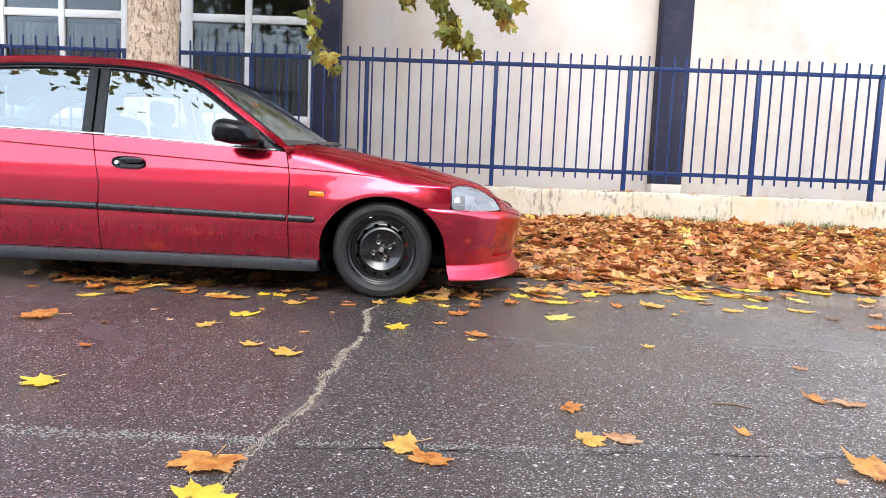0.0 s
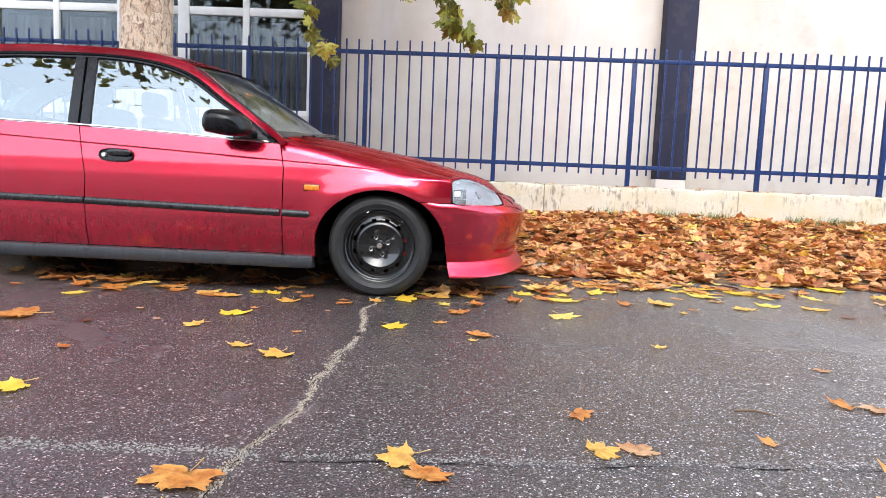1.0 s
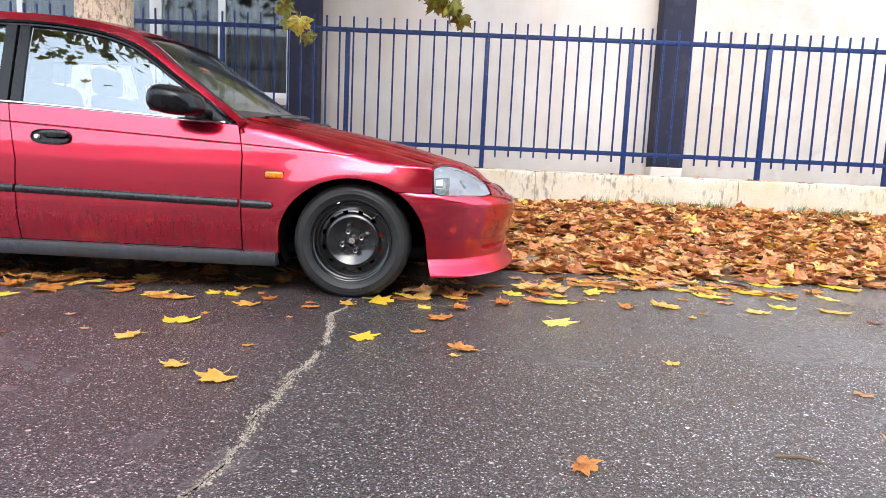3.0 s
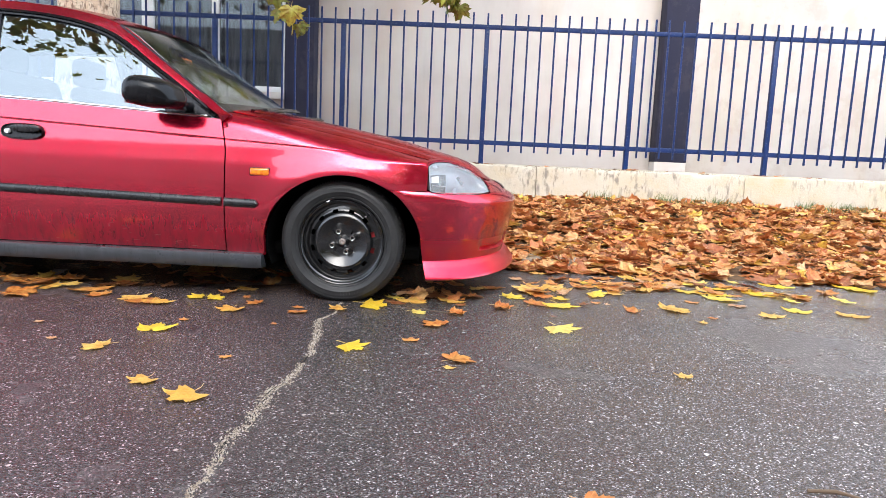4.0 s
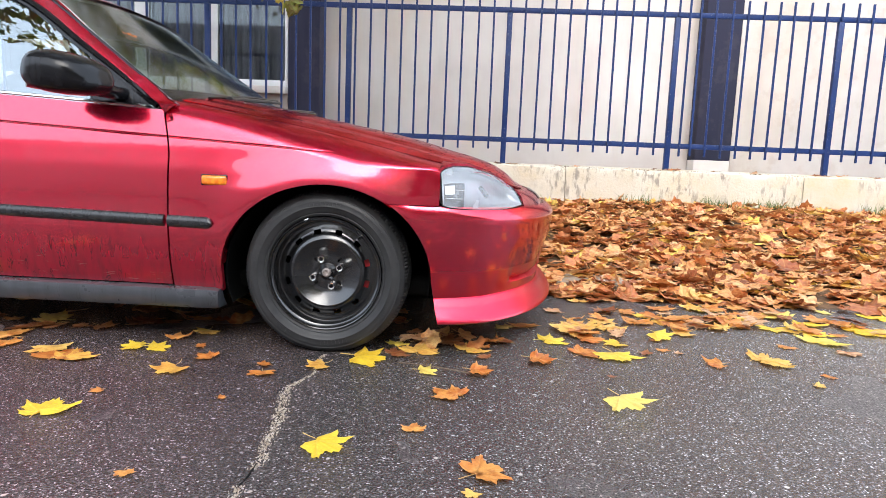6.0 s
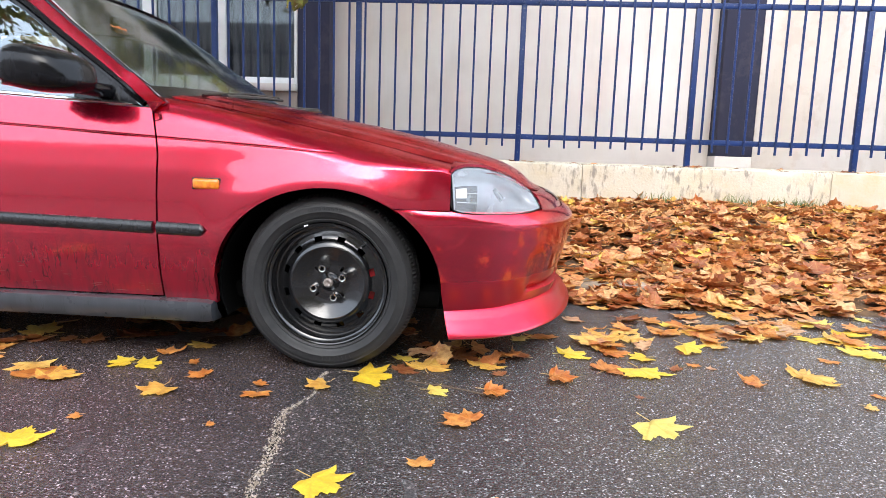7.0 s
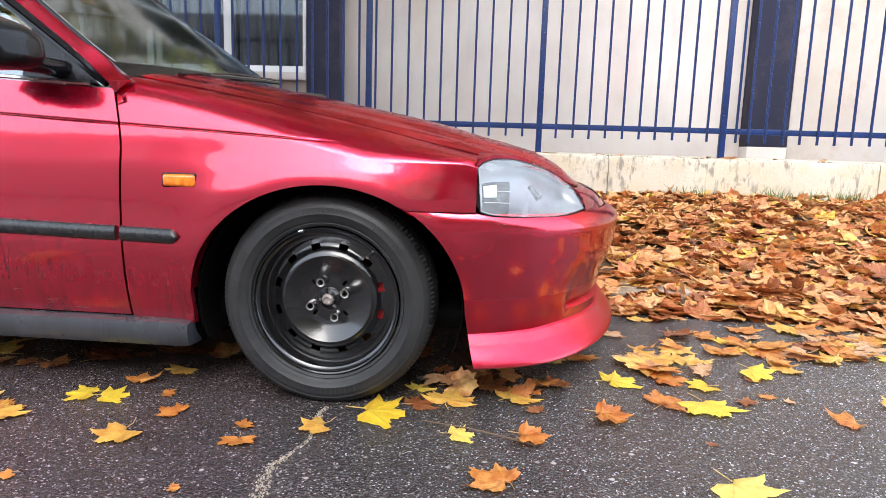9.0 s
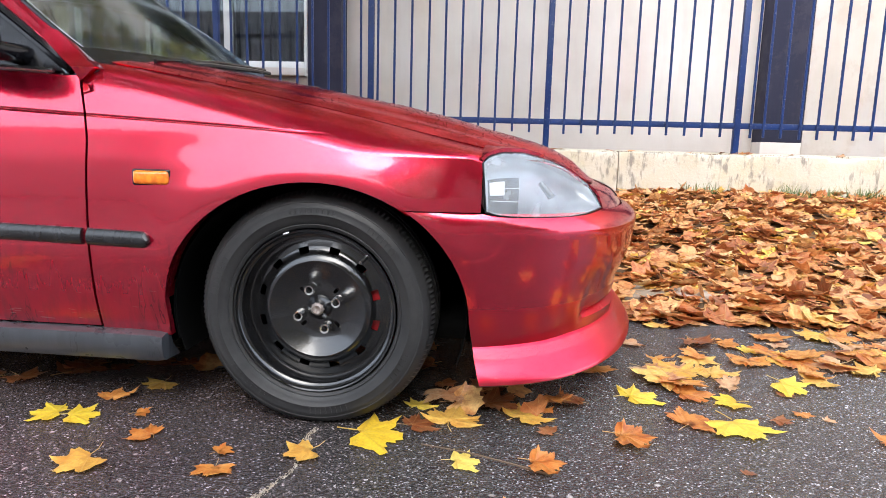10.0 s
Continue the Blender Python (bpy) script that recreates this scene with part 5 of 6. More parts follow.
def build_wheel(name, car, x, far):
    """Steel wheel, black enamel, twelve openings, four open-ended nuts."""
    face = 3.972                                   # outer face of the rim
    c = (x, face, HUB_Z)
    R = 0.287
    steps = 96
    prof = [(0.197, 0.014), (0.200, 0.004), (0.205, 0.001), (0.207, 0.0), (0.209, 0.0015), (0.211, -0.001), (0.219, -0.005), (0.229, -0.008), (0.2305, -0.0095), (0.233, -0.0095), (0.2345, -0.0085),
            (0.246, -0.0095), (0.250, -0.0085), (0.258, -0.004), (0.2595, -0.0045), (0.2615, -0.0035), (0.263, -0.001), (0.272, 0.008), (0.2765, 0.014), (0.281, 0.022),
            (0.2845, 0.030), (0.2865, 0.045), (0.287, 0.060), (0.282, 0.062), (0.282, 0.068), (0.287, 0.070), (0.2875, 0.095), (0.282, 0.097), (0.282, 0.104), (0.2875, 0.106), (0.287, 0.135), (0.284, 0.165), (0.272, 0.188), (0.235, 0.198), (0.197, 0.184)]
    def side(bm):
        return mirrored(bm) if far else bm
    bm = revolve(prof, c, steps=280)
    flat = 0.0
    for v in bm.verts:                              # tread blocks at the shoulder, and a flat foot
        dx, dz = v.co.x - x, v.co.z - HUB_Z
        r = math.hypot(dx, dz)
        o = v.co.y - face
        k = round(math.atan2(dz, dx) / (2 * math.pi) * 280)
        if 0.012 < o < 0.06 and r > 0.274 and k % 2 == 0:
            v.co.x -= dx / r * 0.0028
            v.co.z -= dz / r * 0.0028
            v.co.y += 0.002
        if v.co.z < 0.003:
            v.co.z = 0.003
            v.co.y += -0.006 if o < 0.05 else 0.004
    wheel = part(name, side(bm), RUBBER, car, "worn black tyre on a black steel wheel")
    rnd = random.Random(7)
    for a0, count, size in ((38, 7, 0.016), (78, 9, 0.010), (150, 8, 0.014), (215, 9, 0.012), (268, 8, 0.016), (322, 6, 0.012)):
        marks = bmesh.new()
        for k in range(count):
            a = math.radians(a0 + 3.1 * k)
            w, h = rnd.uniform(0.002, 0.0045), size * rnd.uniform(0.8, 1.0)
            m = Matrix.Translation((x + 0.2405 * math.cos(a), face - 0.0098, HUB_Z + 0.2405 * math.sin(a))) @ Matrix.Rotation(math.pi / 2 - a, 4, "Y") @ Matrix.Diagonal((w, 0.0016, h, 1))
            bmesh.ops.create_cube(marks, size=1, matrix=m)
        part("sidewall_mark", side(marks), RUBBER, wheel, smooth=False)
    # rim barrel and disc with real openings
    barrel = [(0.1945, 0.012), (0.1965, 0.003), (0.1950, -0.0005), (0.1915, 0.001), (0.190, 0.007), (0.187, 0.012), (0.181, 0.015), (0.178, 0.022), (0.1765, 0.040), (0.175, 0.060), (0.172, 0.15), (0.188, 0.18)]
    part("rim", side(revolve(barrel, c, steps=96)), STEEL_BLACK, wheel)
    deep = 0.024
    disc = [(0.178, 0.046), (0.172, 0.045), (0.165, 0.040), (0.152, 0.030), (0.142, 0.024), (0.136, 0.017), (0.129, 0.0085), (0.117, 0.0055), (0.100, 0.0145), (0.080, 0.0235), (0.066, 0.0285), (0.058, 0.029), (0.050, 0.0285), (0.037, 0.028), (0.031, 0.0285), (0.028, 0.033)]
    n = 144
    rows = [[(x + r * math.cos(2 * math.pi * i / n), face + o + deep * min(1, (0.19 - r) / 0.05), HUB_Z + r * math.sin(2 * math.pi * i / n)) for r, o in disc] for i in range(n)]
    bm = bmesh.new()
    vs = [[bm.verts.new(p) for p in r] for r in rows]
    for i in range(n):
        for j in range(len(disc) - 1):
            hole = j in (3, 4) and i % 12 in (4, 5, 6, 7)
            bolt = j in (10, 11) and i % 36 in (17, 18, 19)
            if not hole and not bolt:
                bm.faces.new((vs[i][j], vs[(i + 1) % n][j], vs[(i + 1) % n][j + 1], vs[i][j + 1]))
    bmesh.ops.recalc_face_normals(bm, faces=bm.faces[:])
    if sum(f.normal.y for f in bm.faces) > 0:
        bmesh.ops.reverse_faces(bm, faces=bm.faces[:])
    bmesh.ops.solidify(bm, geom=bm.faces[:], thickness=0.004)
    part("wheel_disc", side(bm), STEEL_BLACK, wheel)
    hub_c = (x, face + deep, HUB_Z)
    for k in range(4):
        a = math.radians(22 + 90 * k)
        p = (x + 0.05 * math.cos(a), face + deep + 0.014, HUB_Z + 0.05 * math.sin(a))
        part("wheel_nut", side(revolve([(0.0078, 0.008), (0.0078, -0.014), (0.0115, -0.015), (0.0132, -0.010), (0.0132, 0.016), (0.017, 0.022), (0.017, 0.026)], p, steps=6 * 3)), CHROME, wheel)
    part("hub_ring", side(revolve([(0.0, 0.012), (0.010, 0.010), (0.013, 0.006), (0.016, 0.006), (0.018, 0.012), (0.022, 0.018), (0.027, 0.021), (0.031, 0.027)], hub_c, steps=24)), STEEL_BLACK, wheel)
    part("hub_nut", side(revolve([(0.0, 0.004), (0.007, 0.002), (0.010, 0.0), (0.014, 0.002), (0.017, 0.008), (0.019, 0.018)], hub_c, steps=10)), RUST, wheel, "rusty hub nut")
    a = math.radians(62)
    rim_at = lambda r, o, a: Vector((x + r * math.cos(a), face + o, HUB_Z + r * math.sin(a)))
    part("valve", side(tube([rim_at(0.175, 0.030, math.radians(48)), rim_at(0.164, 0.004, math.radians(48))], [0.005, 0.0045], 10)), CHROME, wheel)
    part("balance_weight", side(tube([rim_at(0.1955, 0.0, math.radians(d)) for d in (107, 109, 111)], 0.0035, 6)), CHROME, wheel)
    part("brake_disc", side(revolve([(0.05, 0.085), (0.125, 0.085), (0.125, 0.105), (0.05, 0.105)], c, steps=48)), DISC, wheel)
    bm = bmesh.new()
    rows = []
    for i in range(13):
        a = math.radians(-22 + 62 * i / 12)
        rows.append([rim_at(r, o, a) for r, o in ((0.105, 0.066), (0.172, 0.066), (0.176, 0.08), (0.172, 0.13), (0.105, 0.13))])
    part("brake_caliper", side(grid(rows, True)), BRAKE_RED, wheel, "red brake caliper")
    return wheel


def build_car():
    car = thing("car", (-1.7, YC, 0), "dark red metallic saloon car, wet, on black steel wheels", "car")
    build_body(car)
    build_underside(car)
    build_greenhouse(car)
    for ax, nm in zip(AXLES, ("front_wheel", "rear_wheel")):
        for far in (False, True):
            build_wheel(nm, car, ax, far)


build_car()


# ---- leaves and trees ----
LOBED = [(0, 1.0), (5, 0.86), (9, 0.88), (14, 0.74), (19, 0.75), (25, 0.60), (31, 0.56), (37, 0.66), (42, 0.72), (46, 0.86), (50, 0.97), (54, 0.84), (58, 0.84), (64, 0.70), (71, 0.68), (79, 0.56), (87, 0.57), (95, 0.66), (103, 0.80), (110, 0.66), (121, 0.64), (136, 0.54), (152, 0.46), (166, 0.32), (176, 0.14)]
BROAD = [(0, 1.0), (10, 0.82), (20, 0.76), (32, 0.66), (43, 0.80), (50, 0.94), (60, 0.80), (78, 0.64), (92, 0.68), (103, 0.78), (122, 0.62), (146, 0.48), (170, 0.24)]
COARSE = [(0, 1.0), (14, 0.74), (32, 0.53), (50, 0.90), (66, 0.70), (80, 0.54), (103, 0.70), (135, 0.46), (165, 0.24)]


def leaf_points(outline, rnd, curl, fold, rings=(0.52, 1.0)):
    """A lobed plane leaf of size 1, tip along +y: points, faces, rib values."""
    full = outline + [(-a, r) for a, r in reversed(outline[1:])]
    bend, twist, tip = rnd.uniform(0.4, 1.0) * curl, rnd.uniform(-0.6, 0.6) * curl, rnd.uniform(-0.6, 1.0) * curl
    side = rnd.uniform(-0.5, 1.0) * curl
    lobes = [(a, rnd.uniform(0.78, 1.12), rnd.uniform(-0.25, 0.9) * curl, rnd.uniform(-7, 7)) for a in (-103, -50, 0, 50, 103)]
    pts, ribs = [Vector((0, -0.12, 0))], [1.0]

    def lift(x, y):
        return bend * 0.5 * x * x + tip * 0.35 * max(0, y) ** 2 + twist * x * y * 0.7 + side * 0.3 * max(0, x) ** 3 + 0.06 * curl * math.sin(7 * x + 5 * y)
    for ring in rings:
        for a, r in full:
            at, long, rise, turn = min(lobes, key=lambda q: abs(q[0] - a))
            near = max(0.0, 1 - abs(at - a) / 26)
            r = r * (1 + (long - 1) * near) * (rnd.uniform(0.90, 1.08) if ring == 1.0 else 1.0) * ring
            b = a + turn * near
            x, y = r * math.sin(radians(b)) * 0.78, r * math.cos(radians(b)) * 0.62 - 0.12 * (1 - ring)
            rib = 1.0 if abs(a) in (0, 50, 103) else 0.0
            pts.append(Vector((x, y, lift(x, y) + 0.26 * rise * near * ring ** 3 * math.hypot(x, y) + (0 if rib else fold * ring * 0.06) + rnd.gauss(0, 0.03) * curl * ring)))
            ribs.append(rib)
    n = len(full)
    faces = [(0, 1 + (i + 1) % n, 1 + i) for i in range(n)]
    for k in range(len(rings) - 1):
        for i in range(n):
            a, b = 1 + k * n + i, 1 + k * n + (i + 1) % n
            faces += [(a, b, b + n), (a, b + n, a + n)]
    # stalk
    k = len(pts)
    ln, sw = rnd.uniform(0.2, 0.45), rnd.uniform(-0.25, 0.25)
    for t in (0.0, 0.5, 1.0):
        c = Vector((sw * t * t, -0.14 - ln * t, 0.015 + 0.05 * curl * t))
        pts += [c + Vector((-0.009, 0, 0)), c + Vector((0.009, 0, 0)), c + Vector((0, 0, 0.014))]
        ribs += [1.0] * 3
    for s in range(2):
        for i in range(3):
            a, b = k + 3 * s + i, k + 3 * s + (i + 1) % 3
            faces.append((a, b, b + 3, a + 3))
    return pts, faces, ribs


def many_leaves(name, places, material, outline, seed, curl=0.5, kinds=14):
    """One mesh of many leaves; places: matrices."""
    rnd = random.Random(seed)
    shapes = [leaf_points(outline, rnd, rnd.uniform(0.4, 1.6) * curl, rnd.uniform(-1, 1)) for _ in range(kinds)]
    vs, fs, rb = [], [], []
    for m in places:
        p, f, r = shapes[rnd.randrange(kinds)]
        k = len(vs)
        vs += [m @ q for q in p]
        fs += [tuple(i + k for i in t) for t in f]
        rb += r
    me = bpy.data.meshes.new(name)
    me.from_pydata(vs, [], fs)
    me.attributes.new("rib", "FLOAT", "POINT").data.foreach_set("value", rb)
    me.materials.append(material)
    me.shade_smooth()
    return new(name, me)


LEAF_SHAPES = {}


def fallen_leaf(x, y, size, colour, rnd, label, z=0.0, tilt=2, yaw=None):
    if not LEAF_SHAPES:
        pick = random.Random(21)
        for kind in LEAF:
            for k in range(5):
                p, f, r = leaf_points(LOBED, pick, (0.06, 0.15, 0.25, 0.38, 0.62)[k], pick.uniform(-1, 1), (0.35, 0.7, 1.0))
                low = min(q.z for q in p)
                me = bpy.data.meshes.new("fallen_leaf")
                me.from_pydata([q - Vector((0, 0, low)) for q in p], [], f)
                me.attributes.new("rib", "FLOAT", "POINT").data.foreach_set("value", r)
                me.materials.append(LEAF[kind])
                me.shade_smooth()
                LEAF_SHAPES[kind, k] = me
    ob = new("fallen_leaf", LEAF_SHAPES[colour, rnd.choice((0, 0, 1, 1, 2) if colour == "yellow" else (1, 2, 2, 3, 4) if size > 0.06 else (2, 3, 4))])
    ob.matrix_basis = pose(x, y, z + 0.003, rnd.uniform(-tilt, tilt), rnd.uniform(-tilt, tilt), rnd.uniform(0, 360) if yaw is None else yaw) @ Matrix.Scale(size, 4)
    return tagged(ob, label, "leaf", "fallen leaves on the road")


WORDS = {"y": ("yellow", "bright yellow fallen plane leaf on wet asphalt"), "g": ("golden", "golden fallen plane leaf on wet asphalt"), "o": ("orange", "orange dried plane leaf on wet asphalt"),
         "b": ("brown", "brown crumpled leaf on wet asphalt"), "t": ("tan", "pale tan curled leaf on wet asphalt")}


def lay(text, seed):
    rnd = random.Random(seed)
    for item in text.split():
        x, y, s, c, *turn = item.split(",")
        kind, label = WORDS[c]
        fallen_leaf(float(x), float(y), 1.14 * float(s), kind, rnd, label, yaw=float(turn[0]) if turn else None)


def build_road_leaves():
    # beside the front wheel
    lay("-1.00,3.93,.088,y,100 -0.93,3.92,.088,y,-70 -0.71,3.85,.075,o -0.77,3.71,.097,g -0.79,3.96,.043,o -0.91,4.04,.071,o -0.51,3.8,.045,o -0.49,3.72,.067,o -0.33,3.82,.081,g -0.21,3.93,.135,y,-95 -0.12,4.12,.065,y -0.11,4.0,.083,b -0.03,4.04,.12,g "
        "0.07,4.16,.117,b 0.15,4.09,.1,g 0.2,4.14,.052,o 0.21,4.01,.048,b -0.04,4.19,.036,b 0.01,3.83,.071,y 0.18,3.84,.09,o 0.11,3.62,.11,o,60", 1)
    # in front of the car, at the spoiler
    lay(".30,4.45,.080,g .38,4.48,.099,o .46,4.28,.108,y .39,4.00,.106,o,-100 .53,4.79,.076,t .59,4.46,.123,o .64,4.50,.088,t .73,4.65,.100,g .73,4.49,.112,g .61,4.32,.111,o .79,4.85,.071,o .88,4.85,.093,o .89,4.65,.107,o "
        ".95,4.78,.084,y 1.05,4.67,.129,o .68,4.12,.135,y,-160 .57,4.12,.106,o .72,4.28,.086,y .80,4.17,.054,b .88,4.23,.045,o .93,4.19,.031,t .62,3.87,.026,b .61,3.66,.126,y,-150 .89,4.36,.042,b", 2)
    # further along the verge
    lay("1.15,4.75,.083,g 1.05,4.50,.102,g 1.07,4.87,.065,t 1.24,4.60,.099,g 1.33,5.01,.146,y 1.37,4.90,.088,o 1.31,4.77,.092,o 1.35,4.67,.068,o 1.48,4.96,.091,t 1.55,4.93,.106,o 1.49,4.67,.109,y 1.65,5.00,.092,o 1.55,4.64,.080,g "
        "1.65,4.73,.057,b 1.64,4.62,.107,y 1.59,4.47,.152,y 1.41,4.37,.060,o 1.23,4.14,.145,g,-80 1.03,4.06,.078,o 1.29,3.90,.043,g 1.38,4.00,.041,o 1.73,4.61,.060,o", 12)
    lay("1.87,4.70,.150,y 2.14,5.00,.140,y 1.97,4.66,.119,t 2.09,4.63,.130,o 1.70,4.10,.110,g 1.89,4.25,.107,y 2.13,4.20,.116,g 2.20,3.98,.060,b 2.67,5.03,.19,y 2.79,4.69,.124,g 2.70,4.51,.071,t 2.54,4.13,.095,t 2.32,3.79,.095,o "
        "1.07,4.98,.12,o 1.26,5.00,.11,g 1.62,4.32,.074,t .69,5.06,.091,g .96,5.19,.064,g 1.31,5.16,.064,b 1.09,5.18,.080,o 1.93,5.09,.080,y 1.80,4.88,.10,o 2.35,4.82,.11,o", 13)
    # open road
    lay("-1.13,3.77,.11,g -0.93,3.34,.112,y 0.02,3.36,.058,o -0.88,3.5,.038,o -0.19,3.25,.104,y,-120 -0.53,3.495,.028,o -1.76,3.12,.175,o -1.45,3.06,.041,b -1.16,2.23,.11,y -1.29,2.65,.044,o -1,3.1,.09,g -0.70,2.80,.075,g -0.53,2.70,.105,g "
        "-1.2,3.16,.029,t -1.37,3.36,.03,t -0.56,3.055,.037,o 0.93,3.08,.05,g 0.19,3.15,.10,o 0.17,3.06,.034,g 1.46,2.86,.05,t", 3)
    # near the old seam
    lay("-0.44,1.73,.13,o -0.40,1.57,.1,y 0.0,1.89,.10,g 0.06,1.8,.085,o 0.47,1.99,.085,g 0.56,2.0,.08,t 0.46,2.24,.07,o 0.93,2.10,.044,o 1.31,2.44,.066,o 1.40,2.43,.086,t 1.15,1.87,.11,o 1.03,1.81,.025,t", 4)
    # along the sill of the car
    lay("-1.24,4.13,.09,b -1.12,4.2,.125,b -0.84,4.15,.082,g -1.32,4.13,.06,b -1.03,4.25,.064,b 0.07,4.25,.061,b -0.85,4.32,.066,b -1.17,3.77,.141,o -1.25,3.85,.10,g -1.49,3.95,.146,o -1.42,3.86,.10,o -1.77,3.81,.166,o -1.95,3.88,.12,o "
        "-1.87,3.65,.104,y -2.29,3.82,.053,o", 5)
    # more leaves caught against those by the verge
    rnd = random.Random(71)
    for _ in range(44):
        x, y = rnd.choice(((0.62, 4.45), (0.80, 4.72), (1.10, 4.72), (1.35, 4.85), (1.55, 4.72), (1.78, 4.80), (2.05, 4.70)))
        kind, label = WORDS[rnd.choice("ooogyttbo")]
        fallen_leaf(x + rnd.gauss(0, 0.12), y + rnd.gauss(0, 0.10), rnd.uniform(0.08, 0.14), kind, rnd, label, z=rnd.uniform(0.004, 0.016), tilt=8)
    # the loose fringe of the leaf bank
    rnd = random.Random(17)
    kinds = "oooogggbytt"
    done, loose = 0, []
    while done < 170:
        x, y = rnd.uniform(0.35, 3.9), 5.36 - abs(rnd.gauss(0, 0.22))
        if y < 4.62 or noise.noise((x * 1.7, y * 1.2, 4.0)) < 0.55 - (y - 4.62) * 1.1:
            continue
        done += 1
        if y > 4.95 or x > 2.6:
            loose.append(pose(x, y, rnd.uniform(0.006, 0.016), rnd.gauss(0, 8), rnd.gauss(0, 8), rnd.uniform(0, 360)) @ Matrix.Scale(rnd.uniform(0.08, 0.16), 4))
            continue
        kind, label = WORDS[rnd.choice(kinds)]
        fallen_leaf(x, y, rnd.uniform(0.09, 0.18), kind, rnd, label, z=rnd.uniform(0, 0.012), tilt=6)
    # a drift against the sill and another before the wheel
    for n, x0, x1, y0, y1 in ((34, -2.7, -1.35, 3.95, 4.2), (4, -0.12, 0.32, 4.15, 4.35)):
        done = 0
        while done < n:
            x, y = rnd.uniform(x0, x1), rnd.uniform(y0, y1)
            if noise.noise((x * 3.1, y * 2.0, 9.0)) < 0.02:
                continue
            kind, label = WORDS[rnd.choice("ooootbbbg")]
            fallen_leaf(x, y, rnd.uniform(0.06, 0.14), kind, rnd, label, z=rnd.uniform(0, 0.012), tilt=9)
            done += 1
    done = 0
    while done < 70:
        x, y = rnd.uniform(-2.9, 0.2), rnd.uniform(4.05, 5.1)
        if noise.noise((x * 1.5, y * 1.5, 2.0)) < -0.05 or (abs(x - HUB) < 0.33 and y < 4.4):
            continue
        loose.append(pose(x, y, 0.012, rnd.gauss(0, 12), rnd.gauss(0, 12), rnd.uniform(0, 360)) @ Matrix.Scale(rnd.uniform(0.07, 0.14), 4))
        done += 1
    ob = many_leaves("scattered_leaves", loose, LITTER, BROAD, 19, 0.45, 20)
    tagged(ob, "scattered fallen leaves under the car and along the verge", "fallen leaves", kind="stuff")


def build_wall_leaves():
    """Dry leaves caught on top of the low wall."""
    rnd = random.Random(61)
    for _ in range(26):
        x = rnd.uniform(0.7, 6.5)
        if rnd.random() < 0.5:
            x = rnd.choice(POSTS[4:8]) + rnd.gauss(0, 0.1)
        ob = fallen_leaf(x, rnd.uniform(8.30, 8.42), rnd.uniform(0.05, 0.10), rnd.choice(("brown", "orange", "brown", "tan")), rnd, "dry brown leaf lying on the low wall", z=0.688, tilt=12)


def build_screen_leaf():
    """A wet leaf stuck to the windscreen."""
    rnd = random.Random(3)
    ob = fallen_leaf(0, 0, 0.075, "orange", rnd, "orange wet leaf stuck to the windscreen")
    ob.matrix_basis = Matrix.LocRotScale((-1.205, 4.321, 1.100), Vector((0.72, -0.32, 0.62)).to_track_quat("Z", "Y"), (0.055, 0.055, 0.04))


def build_leaf_bank():
    rnd = random.Random(33)
    places = []
    for _ in range(11500):
        x = rnd.uniform(-0.6, 8.5) if rnd.random() < 0.80 else rnd.uniform(-5, 0)
        y = rnd.uniform(5.08, 8.24)
        if y < 5.4 and rnd.random() > (y - 5.0) / 0.4 or (0.4 < x < 1.05 and 5.4 < y < 5.62 and rnd.random() < 0.3):
            continue
        heap = 0.02 + 0.035 * max(0, noise.noise((x * 1.6, y * 1.6, 7)))
        t = 14 if rnd.random() < 0.82 else 42
        places.append(pose(x, y, ground_height(x, y) + rnd.uniform(0.004, heap + 0.014), rnd.gauss(6, t * 0.6), rnd.gauss(0, t * 0.6), rnd.uniform(0, 360)) @ Matrix.Scale(rnd.choice((0.06, 0.08, 0.10, 0.11, 0.12, 0.13, 0.145)) * rnd.uniform(0.9, 1.1), 4))
    ob = many_leaves("leaf_bank", places, LITTER, BROAD, 5, 0.62, 40)
    tagged(ob, "thick bank of brown, orange and yellow fallen leaves", "fallen leaves", kind="stuff")


def build_grass():
    """Tufts along the foot of the low wall."""
    rnd = random.Random(12)
    bm = bmesh.new()
    for _ in range(95):
        cx = rnd.uniform(0.4, 8)
        if noise.noise((cx * 1.3, 0, 0)) < 0.0:
            continue
        cy = rnd.uniform(8.02, 8.22)
        for _ in range(16):
            b = Vector((cx + rnd.gauss(0, 0.05), cy + rnd.gauss(0, 0.02), ground_height(cx, cy)))
            h, lean = rnd.uniform(0.04, 0.13), Vector((rnd.gauss(0, 0.04), rnd.gauss(0, 0.03), 0))
            w = Vector((0.003, 0, 0))
            a, c, d, e, f = (bm.verts.new(q) for q in (b - w, b + w, b + lean * 0.4 + Vector((0, 0, h * 0.6)) + w * 0.8, b + lean * 0.4 + Vector((0, 0, h * 0.6)) - w * 0.8, b + lean + Vector((0, 0, h))))
            bm.faces.new((a, c, d, e)), bm.faces.new((e, d, f))
    tagged(link("grass", bm, GRASS), "sparse green grass tufts at the foot of the wall", "grass", kind="stuff")


def build_sticks():
    for pts, r in (([(-0.085, 3.90, 0.004), (0.03, 3.86, 0.010), (0.13, 3.82, 0.010), (0.20, 3.80, 0.004)], [0.0016, 0.0018, 0.0022, 0.003]), ([(0.93, 2.335, 0.008), (0.985, 2.33, 0.012), (1.04, 2.305, 0.008)], [0.004, 0.0045, 0.002]),):
        ob = link("twig", tube([Vector(p) for p in pts], r, 7), TWIG)
        tagged(ob, "short dark twig lying on the road", "twig")


